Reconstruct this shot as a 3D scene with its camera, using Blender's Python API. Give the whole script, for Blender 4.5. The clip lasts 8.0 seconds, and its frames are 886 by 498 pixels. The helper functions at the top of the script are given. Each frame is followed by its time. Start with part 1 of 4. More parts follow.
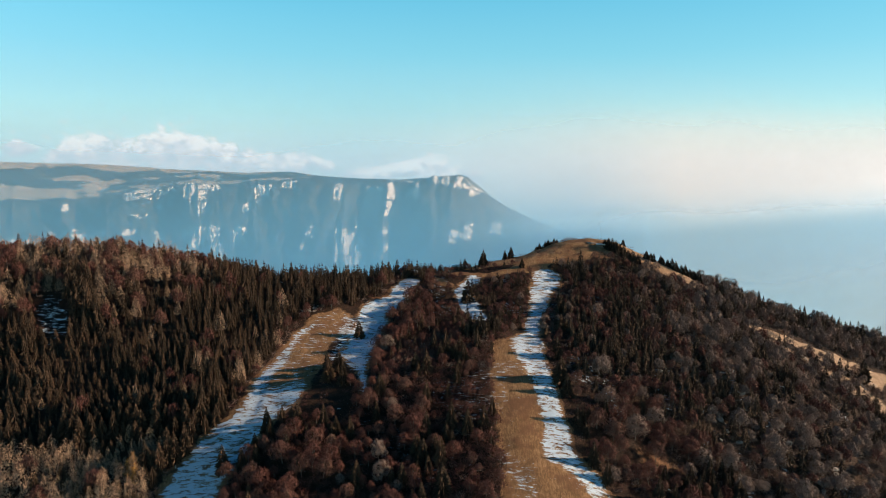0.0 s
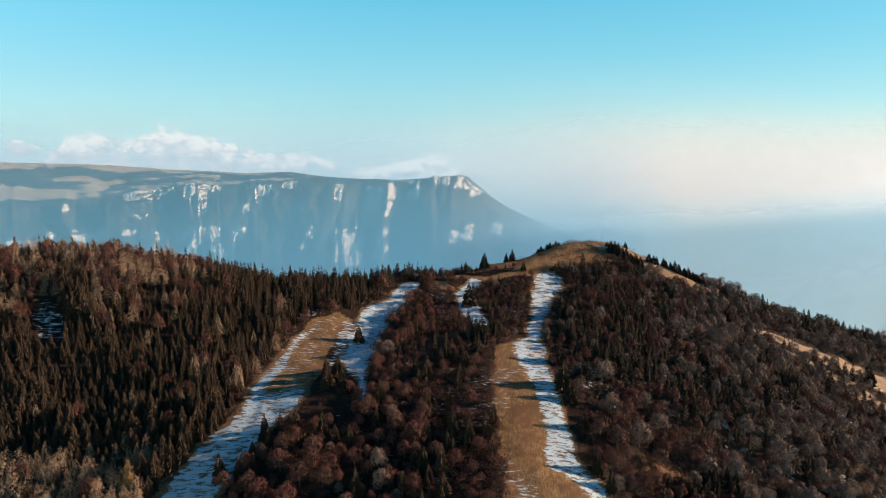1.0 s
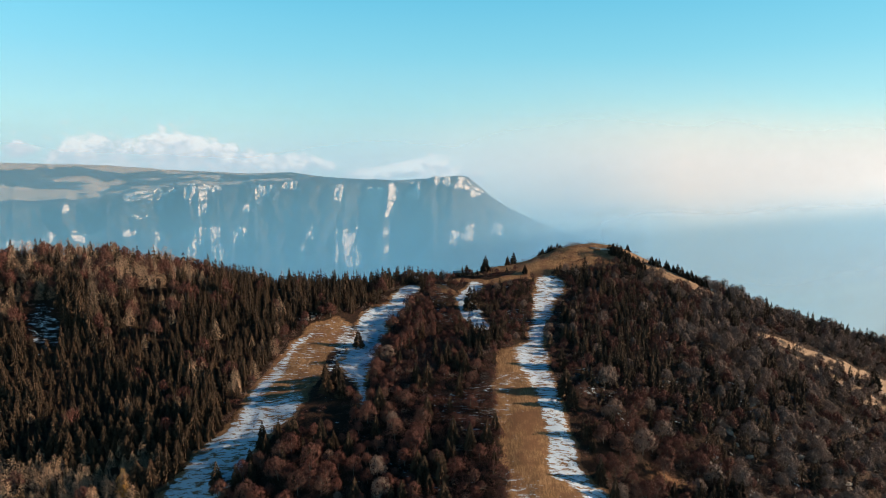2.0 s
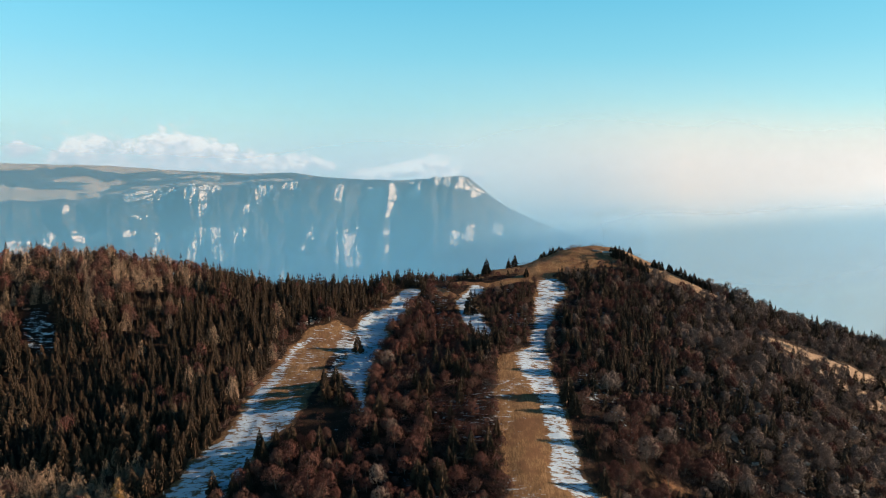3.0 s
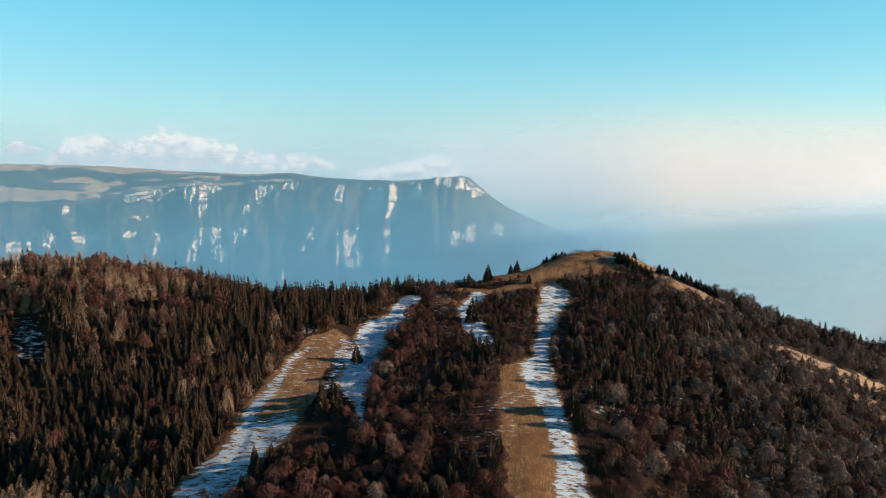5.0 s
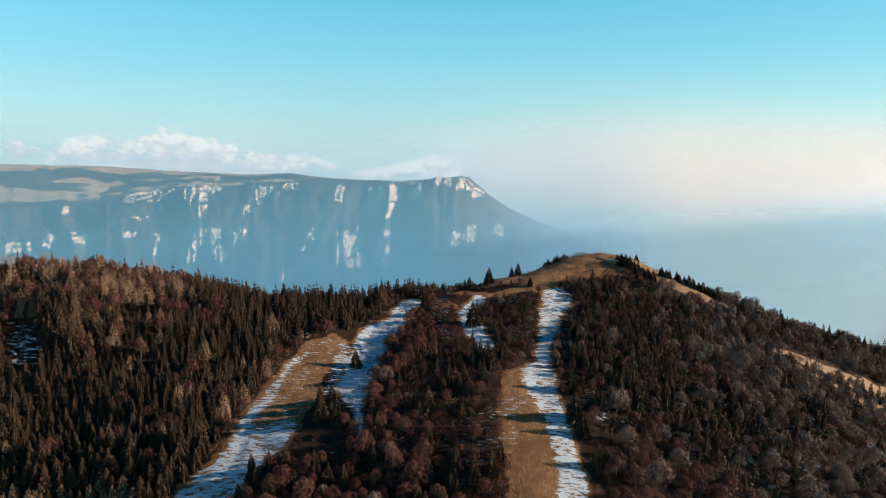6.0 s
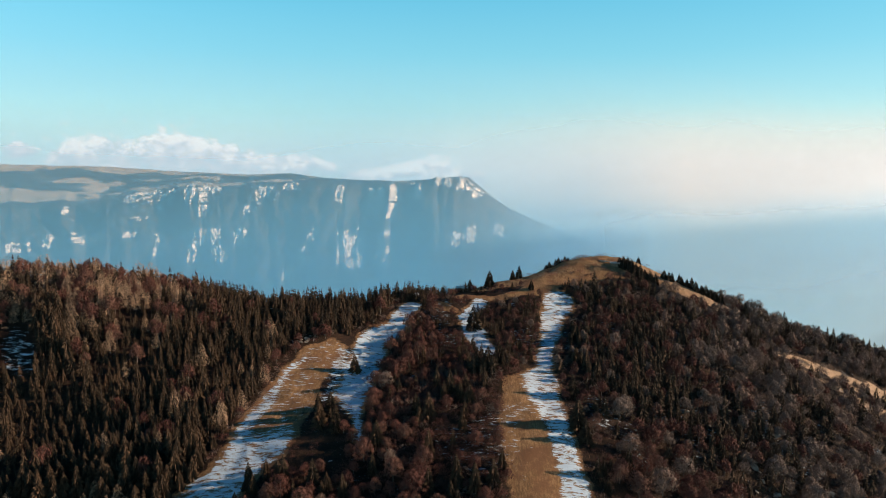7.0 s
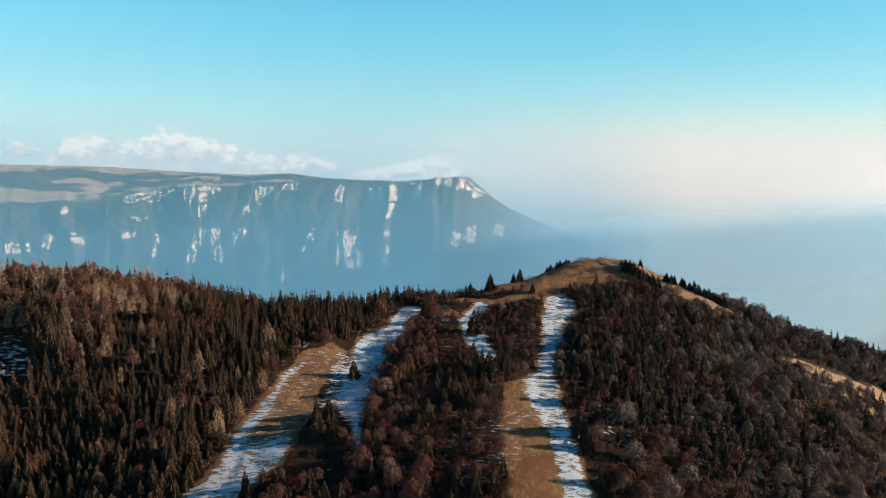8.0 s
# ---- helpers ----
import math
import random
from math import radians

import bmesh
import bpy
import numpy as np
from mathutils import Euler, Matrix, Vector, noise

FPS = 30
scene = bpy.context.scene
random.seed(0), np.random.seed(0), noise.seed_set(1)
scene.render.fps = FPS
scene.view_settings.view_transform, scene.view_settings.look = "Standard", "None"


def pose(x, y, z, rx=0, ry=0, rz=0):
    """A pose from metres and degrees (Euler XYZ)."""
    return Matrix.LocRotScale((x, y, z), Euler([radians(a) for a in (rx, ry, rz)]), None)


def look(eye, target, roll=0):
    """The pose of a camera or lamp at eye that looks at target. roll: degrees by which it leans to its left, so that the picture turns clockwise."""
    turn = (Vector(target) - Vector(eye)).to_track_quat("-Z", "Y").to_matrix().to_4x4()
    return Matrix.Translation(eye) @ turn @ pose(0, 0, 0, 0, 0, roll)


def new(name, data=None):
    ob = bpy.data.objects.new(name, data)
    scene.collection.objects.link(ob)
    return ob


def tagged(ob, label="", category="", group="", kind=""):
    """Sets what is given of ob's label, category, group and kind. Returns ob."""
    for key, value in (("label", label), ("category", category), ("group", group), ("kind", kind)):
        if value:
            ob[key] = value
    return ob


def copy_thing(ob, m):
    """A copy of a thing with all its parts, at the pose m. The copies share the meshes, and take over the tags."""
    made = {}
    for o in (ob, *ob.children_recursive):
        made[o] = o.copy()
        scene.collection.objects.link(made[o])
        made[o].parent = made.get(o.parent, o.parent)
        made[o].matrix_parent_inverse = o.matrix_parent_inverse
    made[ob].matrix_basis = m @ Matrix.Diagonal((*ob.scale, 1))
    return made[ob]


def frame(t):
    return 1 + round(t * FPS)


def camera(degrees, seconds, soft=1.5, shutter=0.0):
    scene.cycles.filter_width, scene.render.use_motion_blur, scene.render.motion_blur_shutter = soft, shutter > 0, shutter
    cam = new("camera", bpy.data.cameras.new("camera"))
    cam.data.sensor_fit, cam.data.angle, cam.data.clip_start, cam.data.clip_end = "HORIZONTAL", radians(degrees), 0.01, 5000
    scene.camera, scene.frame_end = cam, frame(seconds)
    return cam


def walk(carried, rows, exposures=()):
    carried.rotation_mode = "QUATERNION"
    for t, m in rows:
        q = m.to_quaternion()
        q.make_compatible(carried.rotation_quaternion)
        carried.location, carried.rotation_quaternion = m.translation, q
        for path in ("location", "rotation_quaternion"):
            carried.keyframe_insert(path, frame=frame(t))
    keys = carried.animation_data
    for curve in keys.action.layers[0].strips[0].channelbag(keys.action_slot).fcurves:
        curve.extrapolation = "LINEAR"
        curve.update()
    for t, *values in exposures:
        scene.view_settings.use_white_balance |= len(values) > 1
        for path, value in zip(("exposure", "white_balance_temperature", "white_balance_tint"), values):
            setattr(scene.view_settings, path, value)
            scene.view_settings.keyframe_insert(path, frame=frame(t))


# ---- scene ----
cam = camera(70.9, 8.0, soft=0.8)
# seconds, x, y, z, yaw, pitch, roll: a slow climb towards the ridge
PATH = []
for k in range(17):
    t = k * 0.5
    PATH.append((t, 0.80 - 0.0895 * t, -0.35 + 4.8837 * t - 0.00315 * t * t, 110.78 + 1.3382 * t + 0.00326 * t * t,
                 -0.076 + 0.0522 * t - 0.0032 * t * t, -8.007 + 0.0127 * t - 0.0017 * t * t, -0.09 + 0.0105 * t))
walk(cam, [(t, pose(x, y, z, 90 + p, r, yw)) for t, x, y, z, yw, p, r in PATH], exposures=[(0, 0.9), (8, 0.9)])

# ---------------------------------------------------------------- light
SUN_DIR = Vector((1.0, 0.05, 0.28)).normalized()
sun_data = bpy.data.lights.new("sun", "SUN")
sun_data.energy, sun_data.angle, sun_data.color = 5.0, radians(0.6), (1.0, 0.73, 0.51)
sun = new("sun", sun_data)
sun.matrix_world = look(SUN_DIR * 400 + Vector((0, 300, 0)), (0, 300, 0))

world = bpy.data.worlds.new("sky")
scene.world = world
world.use_nodes = True
wn, wl = world.node_tree.nodes, world.node_tree.links
wn.clear()
sky = wn.new("ShaderNodeTexSky")
sky.sky_type, sky.sun_disc = "NISHITA", False
sky.sun_elevation = math.asin(SUN_DIR.z)
sky.sun_rotation = -math.atan2(SUN_DIR.x, SUN_DIR.y)
sky.altitude, sky.air_density, sky.dust_density, sky.ozone_density = 1300, 1.0, 0.5, 2.0
# the clear air of the day: paler towards the horizon, deep cyan higher up
wgeo = wn.new("ShaderNodeTexCoord")
wsep = wn.new("ShaderNodeSeparateXYZ")
wramp = wn.new("ShaderNodeValToRGB")
while len(wramp.color_ramp.elements) < 6:
    wramp.color_ramp.elements.new(0.5)
for stop, (p, c) in zip(wramp.color_ramp.elements, [(0.0, (0.68, 0.70, 0.66)), (0.076, (0.61, 0.67, 0.64)), (0.16, (0.46, 0.69, 0.68)),
                                                    (0.25, (0.40, 0.85, 0.74)), (0.45, (0.05, 0.24, 0.38)), (0.80, (0.01, 0.08, 0.18))]):
    stop.position, stop.color = p, (*c, 1)
wmul = wn.new("ShaderNodeMix")
wmul.data_type, wmul.blend_type = "RGBA", "MULTIPLY"
wmul.inputs[0].default_value = 1.0
wbg = wn.new("ShaderNodeBackground")
wbg.inputs["Strength"].default_value = 0.15
wout = wn.new("ShaderNodeOutputWorld")
# clear mountain air: the same sky with its colour evened out along each height
wair = wn.new("ShaderNodeValToRGB")
while len(wair.color_ramp.elements) < 6:
    wair.color_ramp.elements.new(0.5)
for stop, (p, c) in zip(wair.color_ramp.elements, [(0.0, (0.80, 0.91, 0.90)), (0.076, (0.50, 0.91, 0.95)), (0.16, (0.30, 0.82, 0.98)),
                                                   (0.25, (0.175, 0.68, 0.97)), (0.45, (0.03, 0.23, 0.42)), (0.80, (0.0, 0.08, 0.20))]):
    stop.position, stop.color = p, (*c, 1)
wlift = wn.new("ShaderNodeVectorMath")
wlift.operation = "SCALE"
wlift.inputs["Scale"].default_value = 3.1
weven = wn.new("ShaderNodeMix")
weven.data_type = "RGBA"
weven.inputs[0].default_value = 0.68
wl.new(wsep.outputs[2], wair.inputs[0])
wl.new(wair.outputs[0], wlift.inputs[0])
wl.new(wmul.outputs[2], weven.inputs[6])
wl.new(wlift.outputs[0], weven.inputs[7])
wl.new(wgeo.outputs["Generated"], wsep.inputs[0])
wl.new(wsep.outputs[2], wramp.inputs[0])
wl.new(sky.outputs[0], wmul.inputs[6])
wl.new(wramp.outputs[0], wmul.inputs[7])
wl.new(weven.outputs[2], wbg.inputs["Color"])
wl.new(wbg.outputs[0], wout.inputs["Surface"])


# ---------------------------------------------------------------- numeric helpers
def hash2(i, j, seed):
    h = (i * 374761393 + j * 668265263 + seed * 974711 + 1013904223) & 0xFFFFFFFF
    h = ((h ^ (h >> 13)) * 1274126177) & 0xFFFFFFFF
    return ((h ^ (h >> 16)) & 0xFFFF) / 65535.0


def value_noise(x, y, seed=0):
    x, y = np.asarray(x, float), np.asarray(y, float)
    i, j = np.floor(x).astype(np.int64), np.floor(y).astype(np.int64)
    f, g = x - i, y - j
    f, g = f * f * (3 - 2 * f), g * g * (3 - 2 * g)
    a, b = hash2(i, j, seed), hash2(i + 1, j, seed)
    c, d = hash2(i, j + 1, seed), hash2(i + 1, j + 1, seed)
    return (a * (1 - f) + b * f) * (1 - g) + (c * (1 - f) + d * f) * g


def fbm(x, y, seed=0, octaves=4):
    total, amp, norm, k = 0.0, 1.0, 0.0, 1.0
    for o in range(octaves):
        total = total + amp * (value_noise(np.asarray(x) * k, np.asarray(y) * k, seed + 17 * o) * 2 - 1)
        norm, amp, k = norm + amp, amp * 0.5, k * 2.03
    return total / norm


def smooth(a, b, v):
    t = np.clip((v - a) / (b - a), 0, 1)
    return t * t * (3 - 2 * t)


# ---------------------------------------------------------------- the lie of the land
# the crest of the ridge in plan, smoothed
CREST_X = [-600, -260, -175, -100, -20, 35, 80, 118, 150, 215, 260, 340, 700]
CREST_Y = [385, 397, 406, 416, 450, 466, 492, 526, 520, 505, 500, 535, 640]
crest_kx = np.arange(-700, 801, 5.0)
crest_ky = np.convolve(np.pad(np.interp(crest_kx, CREST_X, CREST_Y), 8, "edge"), np.ones(17) / 17, "valid")
# heights of the hillside on a coarse lattice: 85 m apart along the ridge, 55 m across it
HILL = np.array([
    [-161, -118, -75, -33, 4, 26, 38, 47], [-137, -105, -70, -33, 7, 45, 42, 20], [-114, -91, -65, -30, 6, 62, 48, -6],
    [-91, -76, -58, -22, 7, 60, 46, -27], [-71, -59, -40, -10, 7, 36, 22, -41], [-58, -43, -21, 13, 2, 30, 23, -45],
    [-57, -27, -5, 14, 11, 37, 30, -39], [-75, -40, -1, 18, 19, 65, 55, -37], [-112, -89, -53, -21, -11, 6, -7, -56],
    [-157, -133, -101, -69, -41, -18, -42, -79], [-204, -175, -142, -105, -68, -44, -65, -97], [-253, -217, -180, -138, -99, -80, -90, -112]], float)


def crest_y(x):
    return np.interp(x, crest_kx, crest_ky)


def spline_weights(u, n):
    u = np.clip(u, 0, n - 3 - 1e-6)
    i = np.floor(u).astype(int)
    f = u - i
    return i, ((1 - f) ** 3 / 6, (3 * f ** 3 - 6 * f ** 2 + 4) / 6, (-3 * f ** 3 + 3 * f ** 2 + 3 * f + 1) / 6, f ** 3 / 6)


def hill(x, y):
    """The height of the bare ground."""
    x, y = np.asarray(x, float), np.asarray(y, float)
    v = y - crest_y(x)
    i, wi = spline_weights((x + 370) / 85, 12)
    j, wj = spline_weights((v + 240) / 55, 8)
    z = sum(wi[a] * wj[b] * HILL[i + a, j + b] for a in range(4) for b in range(4))
    over, near = np.maximum(v - 35, 0), np.maximum(-240 - v, 0)
    z = z - 0.45 * over - 0.0006 * over * over - 0.33 * near
    z = z - 0.30 * np.maximum(x - 395, 0) - 0.12 * np.maximum(-370 - x, 0)
    return z


def ground_z(x, y):
    z = hill(x, y)
    rough = smooth(2500, 600, np.abs(np.asarray(y) - 300) + np.abs(np.asarray(x)))
    z = z + rough * (2.2 * fbm(np.asarray(x) / 34, np.asarray(y) / 34, 3, 3) + 0.7 * fbm(np.asarray(x) / 7, np.asarray(y) / 7, 8, 3))
    floor = -1300 + 60 * fbm(np.asarray(x) / 900, np.asarray(y) / 900, 5, 4)
    return np.where(z < floor, floor, z)


# ski runs and clearings in plan: x, y, half width
SNOW_RUN = [(78, 445, 10), (70, 425, 7.5), (64, 400, 5.8), (58, 380, 4.6), (54, 355, 5.6), (49, 340, 9.8), (51, 319, 7.6),
            (53, 299, 6.8), (55, 282, 6.8), (54, 266, 8.0), (66, 256, 5.8), (69, 249, 6.6), (74, 225, 8)]
GRASS_RUN = [(36, 339, 5.1), (37, 317, 9.0), (38, 297, 10.7), (39, 280, 10.4), (41, 265, 12.4), (45, 252, 16.4), (46, 225, 19)]
WEST_RUN = [(-63, 372, 8), (-67, 366, 11), (-75, 351, 11), (-77, 326, 13.2), (-82, 301, 15.8), (-89, 283, 11.1), (-99, 266, 12.5),
            (-106, 253, 12.6), (-107, 246, 13.9), (-110, 215, 15)]
GULLY = [(-20, 432, 6), (-24, 424, 6.4), (-30, 404, 7.8), (-43, 385, 9.6), (-44, 362, 9.7), (-48, 335, 9.6), (-42, 312, 3.3), (-38, 298, 2.1)]
MID_RUN = [(24, 438, 6.5), (13, 418, 5.0), (18, 400, 8.0), (28, 372, 5.5)]
PATH_EAST = [(222, 434, 3), (240, 436, 7), (262, 437, 9), (290, 439, 11), (327, 443, 13), (350, 449, 15)]
PATH_KNOLL = [(184, 478, 4.5), (192, 473, 4.5), (201, 465, 3)]
EAST_SLOPE = [(226, 423, 5), (256, 417, 9), (285, 406, 15), (330, 397, 22), (360, 392, 24)]
EARTH = [(-3, 431, 4.5), (7, 425, 4.5)]
SADDLE = [(12, 446, 5), (34, 443, 4), (52, 450, 5), (72, 456, 8)]
CLEARING = [(-224, 348, 7), (-219, 343, 7.5), (-213, 337, 6)]



def outside(x, y, band):
    """Metres from the edge of a band, minus inside it."""
    best = np.full(np.shape(x), 1e9)
    for (ax, ay, aw), (bx, by, bw) in zip(band, band[1:]):
        dx, dy = bx - ax, by - ay
        f = np.clip(((x - ax) * dx + (y - ay) * dy) / (dx * dx + dy * dy), 0, 1)
        best = np.minimum(best, np.hypot(x - ax - f * dx, y - ay - f * dy) - (aw + f * (bw - aw)))
    return best


def meadow_edge(x, y):
    """Metres inside the open pasture round the knoll, minus outside it."""
    v = y - crest_y(x)
    depth = np.interp(x, [-10, 20, 45, 70, 95, 130, 165, 205, 240], [-20, 6, 16, 38, 40, 42, 42, 37, -20])
    return v + depth + 7 * fbm(x / 22, y / 22, 31, 3)


# ---------------------------------------------------------------- materials
class Nodes:
    def __init__(self, name):
        self.mat = bpy.data.materials.new(name)
        self.mat.use_nodes = True
        self.n, self.l = self.mat.node_tree.nodes, self.mat.node_tree.links
        self.n.clear()
        self.out = self.n.new("ShaderNodeOutputMaterial")

    def put(self, socket, value):
        if isinstance(value, bpy.types.NodeSocket):
            self.l.new(value, socket)
        elif isinstance(value, (tuple, list)) and len(value) == 3 and socket.type == "RGBA":
            socket.default_value = (*value, 1)
        else:
            socket.default_value = value

    def coords(self, kind="Object"):
        return self.n.new("ShaderNodeTexCoord").outputs[kind]

    def noise(self, vector, scale, detail=4, rough=0.55, stretch=None):
        if stretch:
            m = self.n.new("ShaderNodeMapping")
            self.l.new(vector, m.inputs[0])
            m.inputs["Scale"].default_value = stretch
            vector = m.outputs[0]
        t = self.n.new("ShaderNodeTexNoise")
        self.l.new(vector, t.inputs["Vector"])
        t.inputs["Scale"].default_value, t.inputs["Detail"].default_value, t.inputs["Roughness"].default_value = scale, detail, rough
        return t.outputs["Fac"]

    def ramp(self, value, *stops):
        r = self.n.new("ShaderNodeValToRGB")
        self.l.new(value, r.inputs[0])
        els = r.color_ramp.elements
        while len(els) < len(stops):
            els.new(0.5)
        for e, (p, c) in zip(els, stops):
            e.position = p
            e.color = (*c, 1) if isinstance(c, (tuple, list)) else (c, c, c, 1)
        return r.outputs["Color"]

    def mix(self, fac, a, b, blend="MIX"):
        m = self.n.new("ShaderNodeMix")
        m.data_type, m.blend_type = "RGBA", blend
        self.put(m.inputs[0], fac)
        self.put(m.inputs[6], a)
        self.put(m.inputs[7], b)
        return m.outputs[2]

    def math(self, op, a, b=0.0, clamp=False):
        m = self.n.new("ShaderNodeMath")
        m.operation, m.use_clamp = op, clamp
        self.put(m.inputs[0], a)
        self.put(m.inputs[1], b)
        return m.outputs[0]

    def attr(self, name):
        a = self.n.new("ShaderNodeAttribute")
        a.attribute_name = name
        return a.outputs["Fac"]

    def bump(self, height, strength, distance):
        b = self.n.new("ShaderNodeBump")
        self.l.new(height, b.inputs["Height"])
        b.inputs["Strength"].default_value, b.inputs["Distance"].default_value = strength, distance
        return b.outputs["Normal"]

    def surface(self, color, rough=0.9, normal=None, spec=0.2):
        p = self.n.new("ShaderNodeBsdfPrincipled")
        self.put(p.inputs["Base Color"], color)
        self.put(p.inputs["Roughness"], rough)
        self.put(p.inputs["Specular IOR Level"], spec)
        if normal:
            self.l.new(normal, p.inputs["Normal"])
        self.l.new(p.outputs[0], self.out.inputs[0])
        return self.mat


def ground_material():
    m = Nodes("hillside")
    c = m.coords()
    n1, n2, n3 = m.noise(c, 0.02, 5), m.noise(c, 0.22, 6, 0.7), m.noise(c, 1.6, 5, 0.75)
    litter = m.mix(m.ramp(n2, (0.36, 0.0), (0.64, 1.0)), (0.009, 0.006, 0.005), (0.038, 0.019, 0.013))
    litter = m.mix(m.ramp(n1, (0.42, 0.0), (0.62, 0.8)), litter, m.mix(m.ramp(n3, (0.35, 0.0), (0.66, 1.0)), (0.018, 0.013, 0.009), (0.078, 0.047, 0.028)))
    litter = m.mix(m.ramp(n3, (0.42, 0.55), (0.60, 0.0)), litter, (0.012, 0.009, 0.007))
    grass = m.mix(m.ramp(n2, (0.30, 0.0), (0.70, 1.0)), (0.18, 0.104, 0.050), (0.41, 0.248, 0.128))
    grass = m.mix(m.ramp(n3, (0.35, 0.55), (0.60, 0.0)), grass, (0.085, 0.052, 0.026))
    rut = m.noise(c, 0.9, 4, 0.65, (1.6, 0.14, 1.0))
    grass = m.mix(m.ramp(rut, (0.44, 0.55), (0.58, 0.0)), grass, (0.10, 0.058, 0.028))
    mud = m.noise(c, 0.09, 4, 0.6)
    grass = m.mix(m.ramp(mud, (0.49, 0.0), (0.62, 0.85)), grass, (0.15, 0.078, 0.042))
    g = m.math("ADD", m.attr("meadow"), m.math("MULTIPLY", m.math("SUBTRACT", n2, 0.5), 0.9))
    pale = m.mix(m.ramp(n2, (0.30, 0.0), (0.70, 1.0)), (0.22, 0.158, 0.105), (0.45, 0.34, 0.245))
    grass = m.mix(m.math("MULTIPLY", m.attr("bleached"), 0.7), grass, pale)
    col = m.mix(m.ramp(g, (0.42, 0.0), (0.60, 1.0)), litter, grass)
    streak = m.noise(c, 0.55, 5, 0.7, (0.35, 1.5, 1.0))
    tuft = m.noise(c, 2.2, 3, 0.7)
    s = m.math("ADD", m.attr("snow"), m.math("MULTIPLY", m.math("SUBTRACT", streak, 0.5), 3.0))
    s = m.math("ADD", s, m.math("MULTIPLY", m.math("SUBTRACT", tuft, 0.5), 1.1))
    sf = m.ramp(s, (0.56, 0.0), (0.80, 1.0))
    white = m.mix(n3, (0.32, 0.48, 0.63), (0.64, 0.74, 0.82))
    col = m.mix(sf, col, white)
    h = m.math("ADD", n3, m.math("MULTIPLY", tuft, 0.6))
    return m.surface(col, 0.92, m.bump(h, 1.0, 0.6), 0.15)


def foliage_material(name, dark, light, warm, grain=0.8):
    m = Nodes(name)
    info = m.n.new("ShaderNodeObjectInfo").outputs["Random"]
    isl = m.n.new("ShaderNodeNewGeometry").outputs["Random Per Island"]
    tone = m.math("FRACT", m.math("ADD", m.attr("tone"), info))
    col = m.mix(isl, dark, light)
    col = m.mix(m.ramp(tone, (0.55, 0.0), (1.0, grain)), col, warm)
    return m.surface(col, 0.85, None, 0.15)


def bark_material(name, a, b):
    m = Nodes(name)
    c = m.coords()
    n = m.noise(c, 3.0, 4, 0.6, (1, 1, 0.25))
    return m.surface(m.mix(n, a, b), 0.9, m.bump(n, 0.6, 0.05))


MAT_GROUND = ground_material()
MAT_SPRUCE = foliage_material("spruce_needles", (0.017, 0.012, 0.008), (0.054, 0.037, 0.023), (0.080, 0.049, 0.029), 0.6)
MAT_LARCH = foliage_material("larch_needles", (0.22, 0.152, 0.104), (0.37, 0.257, 0.176), (0.38, 0.245, 0.150), 0.5)
MAT_GOLD = foliage_material("golden_needles", (0.20, 0.10, 0.025), (0.46, 0.25, 0.06), (0.40, 0.20, 0.05), 0.5)
MAT_BEECH = foliage_material("beech_twigs", (0.068, 0.029, 0.024), (0.110, 0.049, 0.039), (0.108, 0.062, 0.048), 0.8)
MAT_GREY = foliage_material("grey_twigs", (0.118, 0.088, 0.075), (0.182, 0.140, 0.119), (0.152, 0.092, 0.069), 0.7)
MAT_STRAW = foliage_material("dry_stalks", (0.09, 0.052, 0.030), (0.21, 0.125, 0.065), (0.12, 0.070, 0.045), 0.7)
MAT_BARK = bark_material("bark", (0.045, 0.034, 0.027), (0.13, 0.105, 0.085))
MAT_PALE_BARK = bark_material("pale_bark", (0.06, 0.053, 0.046), (0.17, 0.155, 0.135))


# ---------------------------------------------------------------- mesh helpers
def mesh_of(name, verts, faces, mats, mat_index=None, attrs=(), smooth_faces=False):
    """A mesh from numpy arrays; faces all have the same number of corners."""
    verts, faces = np.asarray(verts, np.float32), np.asarray(faces, np.int32)
    me = bpy.data.meshes.new(name)
    k = faces.shape[1]
    me.vertices.add(len(verts))
    me.vertices.foreach_set("co", verts.ravel())
    me.loops.add(faces.size)
    me.loops.foreach_set("vertex_index", faces.ravel())
    me.polygons.add(len(faces))
    me.polygons.foreach_set("loop_start", np.arange(0, faces.size, k, dtype=np.int32))
    me.polygons.foreach_set("loop_total", np.full(len(faces), k, dtype=np.int32))
    for m in mats:
        me.materials.append(m)
    if mat_index is not None:
        me.polygons.foreach_set("material_index", np.asarray(mat_index, np.int32))
    me.polygons.foreach_set("use_smooth", np.full(len(faces), smooth_faces, dtype=bool))
    for key, values in attrs:
        me.attributes.new(key, "FLOAT", "POINT").data.foreach_set("value", np.asarray(values, np.float32))
    me.update(calc_edges=True)
    return me


def part(name, me, parent, label=""):
    ob = new(name, me)
    ob.parent = parent
    return tagged(ob, label=label)


def grid_faces(nx, ny):
    i, j = np.meshgrid(np.arange(nx - 1), np.arange(ny - 1), indexing="ij")
    a = (i * ny + j).ravel()
    return np.stack([a, a + ny, a + ny + 1, a + 1], 1)


# ---------------------------------------------------------------- the ground
def spread(lo, hi, step, lo_end, hi_end, growth=1.22):
    mid = list(np.arange(lo, hi + step / 2, step))
    s, v = step, hi
    while v < hi_end:
        s *= growth
        v += min(s, 180)
        mid.append(min(v, hi_end))
    s, v = step, lo
    while v > lo_end:
        s *= growth
        v -= min(s, 180)
        mid.insert(0, max(v, lo_end))
    return np.array(mid)


